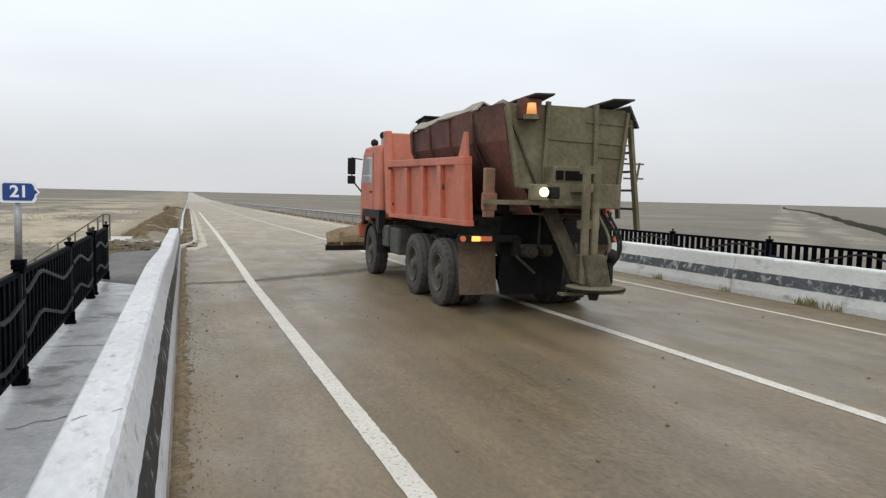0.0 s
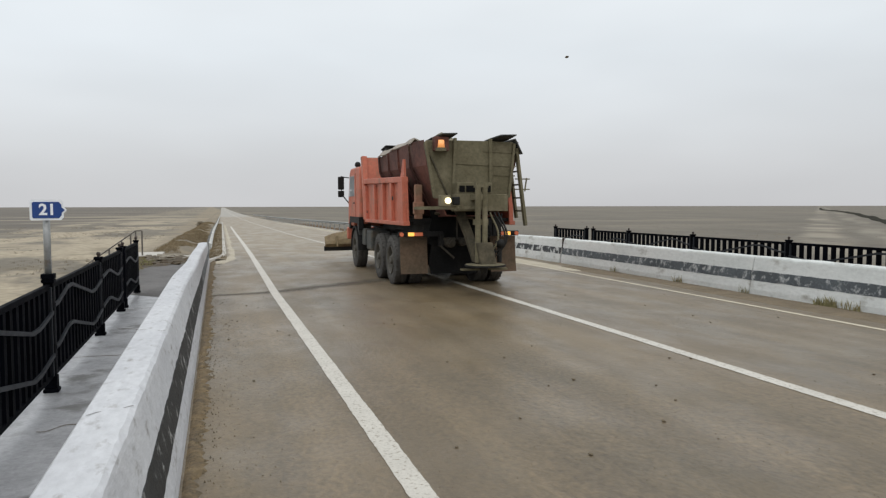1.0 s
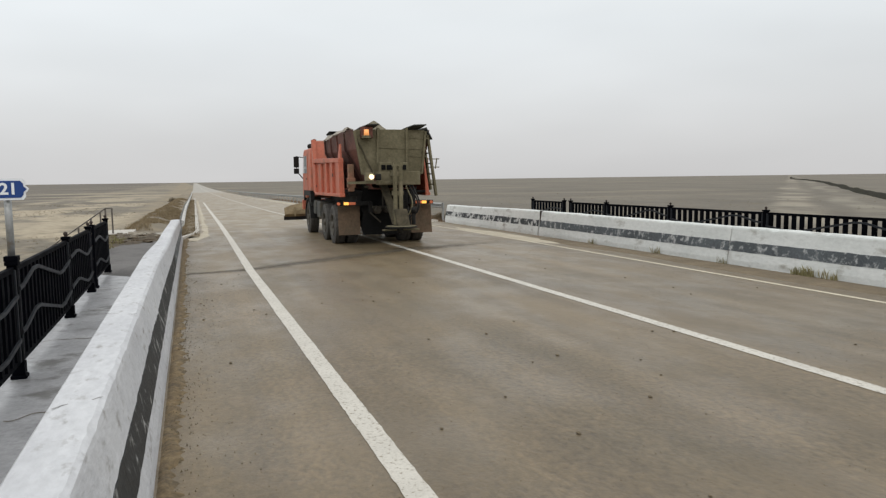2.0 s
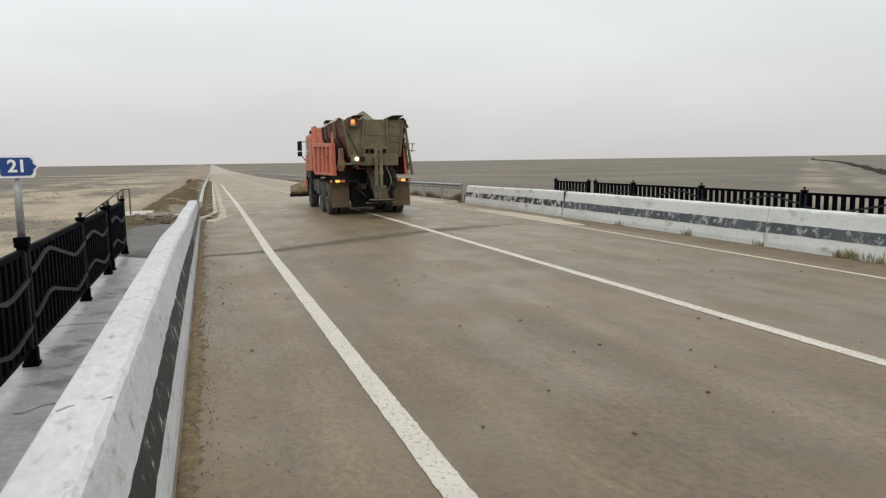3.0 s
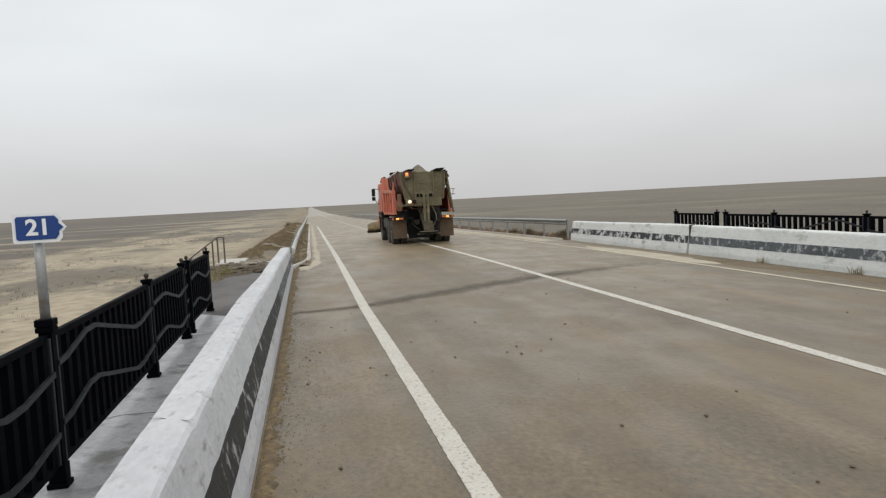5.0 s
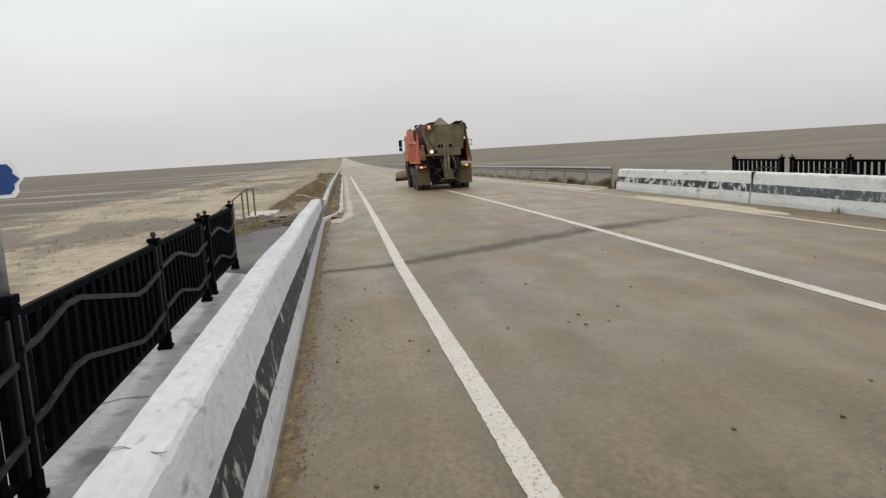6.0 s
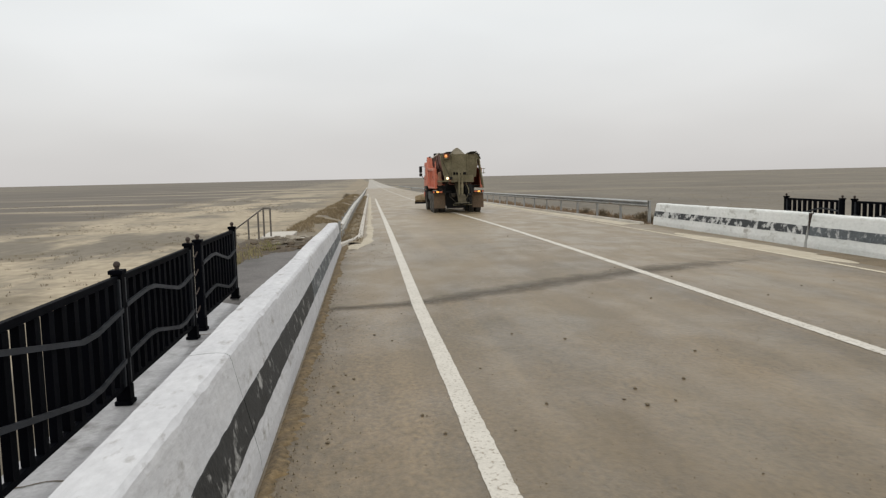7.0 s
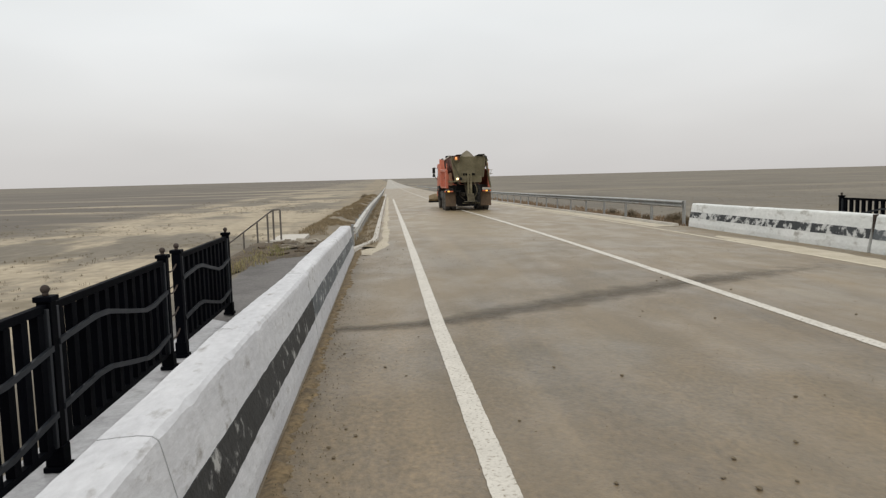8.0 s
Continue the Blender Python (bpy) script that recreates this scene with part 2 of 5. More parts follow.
# ---- ground, road and bridge ----
def ground_z(x, y):
    n = noise.noise(Vector((x * 0.021, y * 0.017, 1.3))) * 0.35 + noise.noise(Vector((x * 0.11, y * 0.08, 5.1))) * 0.10
    far = min(1.0, math.hypot(x, y) / 900)
    plain = PLAIN + n * (1 - 0.6 * far)
    top = road_z(y) - 0.16
    xr = x - road_x(y)
    ridge = 0.24 * smooth01((-1.6 - xr) / 0.9) * smooth01((3.7 + xr) / 0.8) * smooth01((y - 29.5) / 3) * smooth01((160 - y) / 60)
    out = max(-3.9 + 0.75 * smooth01((y - 30) / 3) - xr, xr - 12.6, 0.0)
    bank = top + ridge - out / 2.1 + noise.noise(Vector((x * 0.5, y * 0.4, 2.2))) * 0.07 * (1 if out or xr < -3.4 else 0)
    s = smooth01((y - (abut(x) - 4.5)) / 5.0) + smooth01((-36 - y) / 5.0)
    return max(plain, plain + (bank - plain) * min(1.0, s))


def axis_steps(lo, hi, near, step, grow):
    """Steps that are fine inside (lo, hi) of near and grow outside."""
    out, v = [], near[0]
    while v < near[1]:
        out.append(v)
        v += step
    s, v = step, near[1]
    while v < hi:
        out.append(v)
        s *= grow
        v += s
    out.append(hi)
    s, v = step, near[0]
    while v > lo:
        s *= grow
        v -= s
        out.insert(0, max(v, lo))
    return out


GROUND = material("dry_steppe", (0.150, 0.130, 0.098), 0.95, var=0.25, grain=1.3, blotch=0.05, tint=(0.108, 0.094, 0.074), bump=0.6, stretch=(1, 0.45, 1))


def sand_belt(m):
    """Pale drifted sand in a belt beside the embankment, and streaks of it farther out."""
    n, l = m.node_tree.nodes, m.node_tree.links
    b = n["Principled BSDF"]
    old = b.inputs["Base Color"].links[0].from_socket
    geo, sep = n.new("ShaderNodeNewGeometry"), n.new("ShaderNodeSeparateXYZ")
    l.new(geo.outputs["Position"], sep.inputs[0])

    def node(kind, op, a, z):
        q = n.new(kind)
        q.operation = op
        for i, v in enumerate((a, z)):
            if isinstance(v, (int, float)):
                q.inputs[i].default_value = v
            else:
                l.new(v, q.inputs[i])
        return q.outputs[0]

    def ramp(src, a, z, lo=0.0, hi=1.0):
        r = n.new("ShaderNodeMapRange")
        r.interpolation_type = "SMOOTHSTEP"
        for i, v in enumerate((a, z, lo, hi)):
            r.inputs[i + 1].default_value = v
        l.new(src, r.inputs[0])
        return r.outputs[0]

    def noise_at(scale, stretch, seed, detail=6):
        mp, t = n.new("ShaderNodeMapping"), n.new("ShaderNodeTexNoise")
        mp.inputs["Scale"].default_value, mp.inputs["Location"].default_value = stretch, (seed, seed, 0)
        l.new(geo.outputs["Position"], mp.inputs[0])
        l.new(mp.outputs[0], t.inputs["Vector"])
        t.inputs["Scale"].default_value, t.inputs["Detail"].default_value, t.inputs["Roughness"].default_value = scale, detail, 0.6
        return t.outputs[0]

    def mixed(fac, a, z):
        x = n.new("ShaderNodeMix")
        x.data_type = "RGBA"
        l.new(fac, x.inputs[0])
        for v, i in ((a, 6), (z, 7)):
            if isinstance(v, tuple):
                x.inputs[i].default_value = (*v, 1)
            else:
                l.new(v, x.inputs[i])
        return x.outputs[2]

    edge = node("ShaderNodeMath", "ADD", sep.outputs[0], node("ShaderNodeMath", "MULTIPLY", noise_at(0.03, (1, 0.4, 1), 3.0), 14.0))
    belt = node("ShaderNodeMath", "MULTIPLY", ramp(edge, -34.5, -27.5), ramp(sep.outputs[0], -5.0, -10.0))
    grit = ramp(noise_at(0.10, (0.9, 0.40, 1), 11.0, 8), 0.44, 0.56, 1.0, 0.10)
    belt = node("ShaderNodeMath", "MULTIPLY", belt, grit)
    belt = node("ShaderNodeMath", "MULTIPLY", belt, ramp(sep.outputs[1], 480, 120, 0.3, 1.0))
    streak = ramp(noise_at(0.014, (0.35, 1.7, 1), 27.0, 8), 0.52, 0.60, 0.0, 0.8)
    streak = node("ShaderNodeMath", "MULTIPLY", streak, ramp(sep.outputs[0], -10, 40, 1.0, 0.3))
    streak = node("ShaderNodeMath", "MULTIPLY", streak, ramp(sep.outputs[0], -150, -50, 0.25, 1.0))
    mask = node("ShaderNodeMath", "MAXIMUM", belt, streak)
    dull = node("ShaderNodeMath", "MULTIPLY", ramp(edge, -28.5, -36.5), ramp(sep.outputs[0], -420, -120, 0.2, 0.75))
    old = mixed(dull, old, (0.098, 0.084, 0.068))
    sand = mixed(ramp(noise_at(1.1, (1, 1, 1), 5.0), 0.3, 0.7), (0.405, 0.343, 0.245), (0.275, 0.228, 0.160))
    scrub = ramp(noise_at(0.22, (0.8, 0.9, 1), 41.0, 6), 0.52, 0.70)
    col = mixed(mask, old, sand)
    near = node("ShaderNodeMath", "MULTIPLY", scrub, ramp(sep.outputs[0], -70, -40, 0, 0.75))
    col = mixed(near, col, (0.13, 0.105, 0.065))
    bank = node("ShaderNodeMath", "MULTIPLY", ramp(sep.outputs[0], -11, -6), ramp(sep.outputs[1], 22, 30))
    bank = node("ShaderNodeMath", "MULTIPLY", bank, ramp(noise_at(0.5, (1, 0.6, 1), 15.0, 7), 0.38, 0.58, 0.25, 0.95))
    bank = node("ShaderNodeMath", "MULTIPLY", bank, ramp(sep.outputs[0], 12, 8))
    col = mixed(bank, col, (0.245, 0.198, 0.132))
    # a pale cart track and a dark ditch that cross the far field on a slant
    slant = node("ShaderNodeMath", "SUBTRACT", sep.outputs[0], sep.outputs[1])
    slant = node("ShaderNodeMath", "ADD", slant, node("ShaderNodeMath", "MULTIPLY", noise_at(0.02, (1, 1, 1), 61.0), 22.0))
    side = ramp(sep.outputs[0], 45, 75)
    for mid, half, tone in ((12.0, 7.0, (0.34, 0.30, 0.23)), (26.0, 5.0, (0.27, 0.245, 0.19))):
        off = node("ShaderNodeMath", "ABSOLUTE", node("ShaderNodeMath", "SUBTRACT", slant, mid), 0)
        on = node("ShaderNodeMath", "MULTIPLY", ramp(off, half, half * 0.3), side)
        on = node("ShaderNodeMath", "MULTIPLY", on, ramp(noise_at(0.035, (1, 0.6, 1), 71.0), 0.42, 0.6, 0.0, 0.6))
        col = mixed(on, col, tone)
    l.new(col, b.inputs["Base Color"])


sand_belt(GROUND)


def build_ground():
    xs = axis_steps(-4200, 4200, (-16, 18), 0.9, 1.13)
    ys = axis_steps(-400, 4800, (4, 70), 0.9, 1.08)
    verts = [(x, y, ground_z(x, y)) for y in ys for x in xs]
    w = len(xs)
    faces = [(j * w + i, j * w + i + 1, (j + 1) * w + i + 1, (j + 1) * w + i) for j in range(len(ys) - 1) for i in range(w - 1)]
    me = bpy.data.meshes.new("ground")
    me.from_pydata(verts, [], faces)
    me.materials.append(GROUND)
    for p in me.polygons:
        p.use_smooth = True
    tagged(new("ground", me), "dry brown steppe with pale drifted sand", "ground", kind="structure")


def build_berm():
    """A low dark spoil bank beside a ditch, running away over the plain on a slant."""
    bm = bmesh.new()
    rows = []
    for k in range(90):
        y = 60 + 8 * k + 0.02 * k * k
        x = y + 25 - 22 * smooth01((y - 330) / 320) + wobble(y, 31, 1.2, 0.05)
        h = 0.95 * (0.8 + 0.35 * noise.noise(Vector((y * 0.11, 2, 8))) + 0.2 * noise.noise(Vector((y * 0.4, 2, 9))))
        z = ground_z(x, y)
        rows.append([(x - 1.5, y + 1.5, z - 0.2), (x - 0.6, y + 0.6, z + h * 0.8), (x, y, z + h), (x + 0.4, y - 0.4, z + h * 0.85), (x + 1.1, y - 1.1, z - 0.2)])
    loft(bm, rows, close=False)
    tagged(new("spoil_bank", done(bm, "spoil_bank", BERM, smooth=True)), "low dark spoil bank across the steppe", "earth bank", kind="structure")


BERM = material("dark_scrubby_earth", (0.022, 0.021, 0.016), 0.95, var=0.4, grain=2.0, blotch=0.15, tint=(0.040, 0.037, 0.026), bump=0.8, spec=0.05)
ROAD_YS = [-45 + 1.5 * k for k in range(64)] + [51 + 6 * k for k in range(60)] + [420 + 40 * k for k in range(52)]


def ribbon(name, left, right, lift, mat, ys, skirt=0.0, cross=2):
    """A strip along the road; left and right give its sides at y."""
    bm = bmesh.new()
    rows = []
    for y in ys:
        a, z = left(y), right(y)
        row = [(a + (z - a) * k / cross) for k in range(cross + 1)]
        pts = [(x + road_x(y), y, road_z(y) + crown(x) + lift) for x in row]
        if skirt:
            pts = [(pts[0][0], y, pts[0][2] - skirt)] + pts + [(pts[-1][0], y, pts[-1][2] - skirt)]
        rows.append(pts)
    loft(bm, rows, close=False)
    return done(bm, name, mat, smooth=False)


def wobble(y, seed, size, scale=1.0):
    return size * noise.noise(Vector((y * scale, seed, 0.7)))


def build_road():
    tagged(new("road", ribbon("road", lambda y: -1.40 + narrow(y), lambda y: 8.85, 0.0, ASPHALT, [y for y in ROAD_YS if y <= 237], skirt=0.12, cross=12)), "wet brown-grey asphalt road, of lighter sandy tone farther along", "road", kind="structure")
    # far stretch: pale base colour stands in for sky reflected at a grazing angle
    tagged(new("far_road", ribbon("far_road", lambda y: -1.40 + narrow(y), lambda y: 8.85, 0.0, SKY_SHEEN_ASPHALT, [y for y in ROAD_YS if y >= 237], skirt=0.12, cross=4)), "distant asphalt road with the sky's sheen put into its pale colour", "road", kind="structure")
    line_ys = [-45 + 0.75 * k for k in range(60)] + [0.03 * k for k in range(833)] + [25 + 0.5 * k for k in range(70)] + [60 + 5 * k for k in range(72)] + [420 + 40 * k for k in range(30)]
    for name, x, w, mat, label in (("edge_line", 0.0, 0.16, LINE, "worn white painted edge line"), ("centre_line", CENTRE, 0.15, LINE, "worn white painted centre line"), ("far_edge_line", FAR_EDGE, 0.11, LINE_YELLOW, "faded cream-coloured painted edge line")):
        inset = 1.0 if x == 0 else 0.0
        reach = 88 if x == 0 else 1700
        me = ribbon(name, lambda y: x + inset * narrow(y) - w / 2 + wobble(y, x, 0.004, 2.0) + wobble(y, x + 3, 0.006, 14) + wobble(y, x + 4, 0.003, 37), lambda y: x + inset * narrow(y) + w / 2 + wobble(y, x + 9, 0.004, 2.0) + wobble(y, x + 5, 0.006, 14) + wobble(y, x + 6, 0.003, 37), 0.004, mat, [y for y in line_ys if y < reach])
        tagged(new(name, me), label, "road marking", kind="structure")
    deck = bmesh.new()
    lo, hi = -46.0, 0.0
    prism(deck, [(-2.95, lo), (10.25, lo), (10.25, abut(10.25)), (-2.95, abut(-2.95))], "z", -1.0, -0.15)
    tagged(new("bridge_deck", done(deck, "bridge_deck", CONCRETE)), "weathered concrete bridge deck", "bridge", kind="structure")
    for k, x in enumerate((-1.8, 3.7, 9.1)):
        pier = bmesh.new()
        prism(pier, [(x - 0.5, -20), (x + 0.5, -20), (x + 0.5, -19), (x - 0.5, -19)], "z", PLAIN - 1.2, -1.0)
        tagged(new("pier", done(pier, "pier", CONCRETE)), "weathered concrete bridge pier", "bridge pier", "piers under the deck", "structure")
    # the joint between deck and embankment, patched with dark bitumen that thins out at both sides
    cross = (-1.0, -0.7, -0.35, 0.0, 0.35, 0.7, 1.0)
    verts, thin = [], []
    for k in range(200):
        x = -1.25 + k * 8.3 / 199
        y = abut(x) + 0.4 * max(0.0, -x) + wobble(x, 3, 0.10) + wobble(x, 7, 0.05, 6)
        w = (0.20 + 0.32 * smooth01((x + 0.9) / 2.2)) * (1 + 0.3 * noise.noise(Vector((x * 1.3, 4, 0))))
        for c in cross:
            verts.append((x, y + c * w, crown(x) + 0.0025))
            thin.append((1 - abs(c)) * smooth01((x + 1.35) / 0.3) * (1 - 0.75 * smooth01((x - 3.4) / 3.4)))
    m = len(cross)
    me = bpy.data.meshes.new("expansion_joint")
    me.from_pydata(verts, [], [(j * m + i, j * m + i + 1, (j + 1) * m + i + 1, (j + 1) * m + i) for j in range(199) for i in range(m - 1)])
    me.attributes.new("cover", "FLOAT", "POINT").data.foreach_set("value", thin)
    me.materials.append(DAMP_JOINT)
    tagged(new("expansion_joint", me), "dark damp bitumen patch over the bridge joint", "road joint", kind="structure")


CRACK = material("dirt_filled_crack", (0.20, 0.19, 0.18), 0.9, var=0.3, grain=30, blotch=6, bump=0.3)
DAMP = material("damp_bitumen", (0.105, 0.088, 0.066), 0.7, var=0.3, grain=60, blotch=1.5, tint=(0.145, 0.118, 0.083), bump=0.5, spec=0.3, stain=(0.162, 0.131, 0.090), stain_cut=(0.46, 0.60), stain_scale=3.4)
DAMP_JOINT = material("damp_joint_bitumen", (0.092, 0.078, 0.060), 0.7, var=0.3, grain=40, blotch=1.5, tint=(0.115, 0.096, 0.070), bump=0.5, spec=0.3)


def ragged_cover(m, scale):
    """Lets a thin layer wear away in ragged spots where its cover is low."""
    n, l = m.node_tree.nodes, m.node_tree.links
    at, tex, co, add = n.new("ShaderNodeAttribute"), n.new("ShaderNodeTexNoise"), n.new("ShaderNodeTexCoord"), n.new("ShaderNodeMath")
    at.attribute_name = "cover"
    tex.inputs["Scale"].default_value, tex.inputs["Detail"].default_value, tex.inputs["Roughness"].default_value = scale, 7.0, 0.7
    l.new(co.outputs["Object"], tex.inputs["Vector"])
    add.operation = "MULTIPLY_ADD"
    l.new(tex.outputs[0], add.inputs[0])
    add.inputs[1].default_value = 1.5
    l.new(at.outputs["Fac"], add.inputs[2])
    r = n.new("ShaderNodeMapRange")
    for i, v in enumerate((0.80, 1.75, 0.0, 0.66)):
        r.inputs[i + 1].default_value = v
    l.new(add.outputs[0], r.inputs[0])
    l.new(r.outputs[0], n["Principled BSDF"].inputs["Alpha"])


ragged_cover(DAMP_JOINT, 5.0)
# sheen of the sky on the distant road, painted as a paler base
SKY_SHEEN_ASPHALT = material("sky_sheen_asphalt", (0.36, 0.335, 0.295), 0.8, var=0.15, grain=2, blotch=0.05, bump=0.2)


# ---- parapets ----
def base_x(y):
    return -1.355 + 0.0075 * (y - 4.2)


def parapet(side, y0, y1, stripe_mat, hi):
    """One cast length of parapet with its painted stripe."""
    ob = thing("parapet", "whitewashed concrete parapet with a worn black stripe", "parapet", group="parapet lengths")
    sgn = -1 if side == "left" else 1
    jog = 0.012 * noise.noise(Vector((y0 * 0.77, sgn, 3.3)))
    rows, band, n = [], [], max(3, int((y1 - y0) / (0.07 if side == "left" else 0.11)))
    foot, bat, back = 0.004, 0.107, 0.45
    low, high = (0.205, 0.415) if side == "left" else (0.235, 0.425)
    for k in range(n + 1):
        y = y0 + (y1 - y0) * k / n
        h = hi(y) + jog
        if side == "left":
            # the near wall leans more and narrows towards its end
            foot, bat = 0.012, 0.148 - 0.060 * smooth01((y - 9) / 4.6) - 0.03 * smooth01((y - 14) / 8)
            back = 0.405 - 0.085 * smooth01((y - 10.5) / 3.5)
        xb = (base_x(y) if side == "left" else 8.78) + jog * 0.6
        j = 0.006 * noise.noise(Vector((y * 2.1, h, 3))) + 0.006 * noise.noise(Vector((y * 7.3, h, 6)))
        wave = 0.007 * noise.noise(Vector((y * 1.1, sgn * 4, 12))) + 0.003 * noise.noise(Vector((y * 5.1, sgn * 4, 15)))
        z0 = crown(xb) - 0.03
        chip = max(0.0, noise.noise(Vector((y * 3.7, sgn * 2, 21))) - 0.15) * 0.05 + max(0.0, noise.noise(Vector((y * 13, sgn * 2, 27))) - 0.2) * 0.03
        prof = [(0, z0), (foot, 0.07), (bat, h - 0.045 + j - chip), (bat + 0.009, h - 0.018 + j - chip), (bat + 0.030 + j + chip, h - chip * 0.3), (bat + 0.085, h + 0.004 + wave), (bat + 0.15, h + 0.004 - wave * 0.7), (back - 0.02, h - 0.006 + j), (back, h - 0.03), (back + 0.02, -0.14)]
        rows.append([(xb + sgn * p, y, q) for p, q in prof])
        b = []
        for z, off in ((low, 0.004), (high, 0.004), (high, -0.004), (low, -0.004)):
            zz = z * h / 0.69 + 0.007 * noise.noise(Vector((y * 1.3, z * 30, 8))) + 0.009 * noise.noise(Vector((y * 5.7, z * 40, 9)))
            b.append((xb + sgn * (foot + (bat - foot) * (zz - 0.07) / (h - 0.115) - off), y, zz))
        band.append(b)
    bm = bmesh.new()
    loft(bm, rows)
    part("body", bm, WHITEWASH if side == "left" else WHITEWASH_FRESH, ob)
    bm = bmesh.new()
    loft(bm, band)
    part("stripe", bm, stripe_mat, ob, "flaking black painted stripe")
    return ob


def build_parapets():
    left_h = lambda y: 0.69 - 0.10 * smooth01((y - 14.6) / 8.0)
    for y0, y1 in ((-14, -4.012), (-4, 2.188), (2.2, 8.822), (8.835, 13.60), (13.63, 22.7)):
        parapet("left", y0, y1, BLACK_PAINT if y0 < 13 else BLACK_PAINT_WORN, left_h)
    for x0, y0, x1, y1 in ((-1.74, 5.93, -1.51, 5.80), (-1.73, 3.40, -1.53, 3.50), (-1.72, 10.9, -1.50, 10.75)):
        bm = bmesh.new()
        loft(bm, [[(x0 + (x1 - x0) * k / 11, y0 + (y1 - y0) * k / 11 + wobble(k * 0.5, y0, 0.03) - 0.005, 0.693), (x0 + (x1 - x0) * k / 11, y0 + (y1 - y0) * k / 11 + wobble(k * 0.5, y0, 0.03) + 0.005, 0.693)] for k in range(12)], close=False)
        tagged(new("crack", done(bm, "crack", CRACK)), "thin grey crack across the parapet top", "crack", kind="structure")
    right_h = lambda y: 0.70 - 0.06 * smooth01((y - 19.2) / 8.2)
    for y0, y1 in ((-14, -5.015), (-5, 3.085), (3.1, 11.185), (11.2, 19.18), (19.28, 27.45)):
        parapet("right", y0, y1, BLACK_PAINT_WORN if y0 < 19 else BLACK_PAINT_FLAKED, right_h)


def build_walkways():
    bm = bmesh.new()
    prism(bm, [(-2.95, -46), (-1.60, -46), (-1.60, abut(-1.6) + 0.9), (-2.95, abut(-2.95) + 2.9)], "z", -0.16, -0.10)
    tagged(new("walkway", done(bm, "walkway", WALKWAY)), "wet grey concrete walkway with dark stains", "walkway", kind="structure")
    for x0, y0, x1, y1 in ((-2.50, 6.02, -1.78, 6.35), (-2.90, 9.1, -1.78, 9.0), (-2.85, 13.2, -1.75, 13.35), (-2.80, 3.4, -1.78, 3.6), (-2.5, 11.2, -2.0, 10.7)):
        bm = bmesh.new()
        rows = []
        for k in range(22):
            u = k / 21
            x, y = x0 + (x1 - x0) * u, y0 + (y1 - y0) * u + wobble(u, y0, 0.12, 5)
            w = 0.008 + 0.010 * abs(noise.noise(Vector((u * 7, y0, 3))))
            rows.append([(x, y - w, -0.0965), (x, y + w, -0.0965)])
        loft(bm, rows, close=False)
        tagged(new("crack", done(bm, "crack", DAMP)), "dark crack across the concrete walkway", "crack", kind="structure")
    bm = bmesh.new()
    prism(bm, [(9.22, -46), (10.25, -46), (10.25, abut(10.25) + 3), (9.22, abut(9.22) + 3)], "z", -0.16, -0.10)
    tagged(new("far_walkway", done(bm, "far_walkway", WALKWAY)), "grey concrete walkway behind the parapet", "walkway", kind="structure")
    bm = bmesh.new()
    rows = []
    for k in range(27):
        v = k / 26
        y0 = abut(-2.2) + 1.3
        side = -3.35 + wobble(k * 0.42, 5, 0.12)
        at = lambda x: y0 + v * (8.9 + 1.45 * (x + 3.35)) + 0.10 * v * noise.noise(Vector((x * 3, 4, 1)))
        rows.append([(side, at(side), -0.34), (side, at(side), -0.125), (-2.9, at(-2.9), -0.118), (-2.4, at(-2.4), -0.115), (-2.0, at(-2.0), -0.115), (-1.62, at(-1.62), -0.115), (-1.62, at(-1.62), -0.34)])
    loft(bm, rows, close=False)
    tagged(new("side_path", done(bm, "side_path", WALK_ASPHALT)), "cracked grey asphalt path beyond the bridge", "path", kind="structure")


# ---- railings ----
def picket_mesh():
    bm = bmesh.new()
    box(bm, 0, 0, 0.5, 0.050, 0.074, 1.0)
    return done(bm, "picket", RAIL_BLACK)


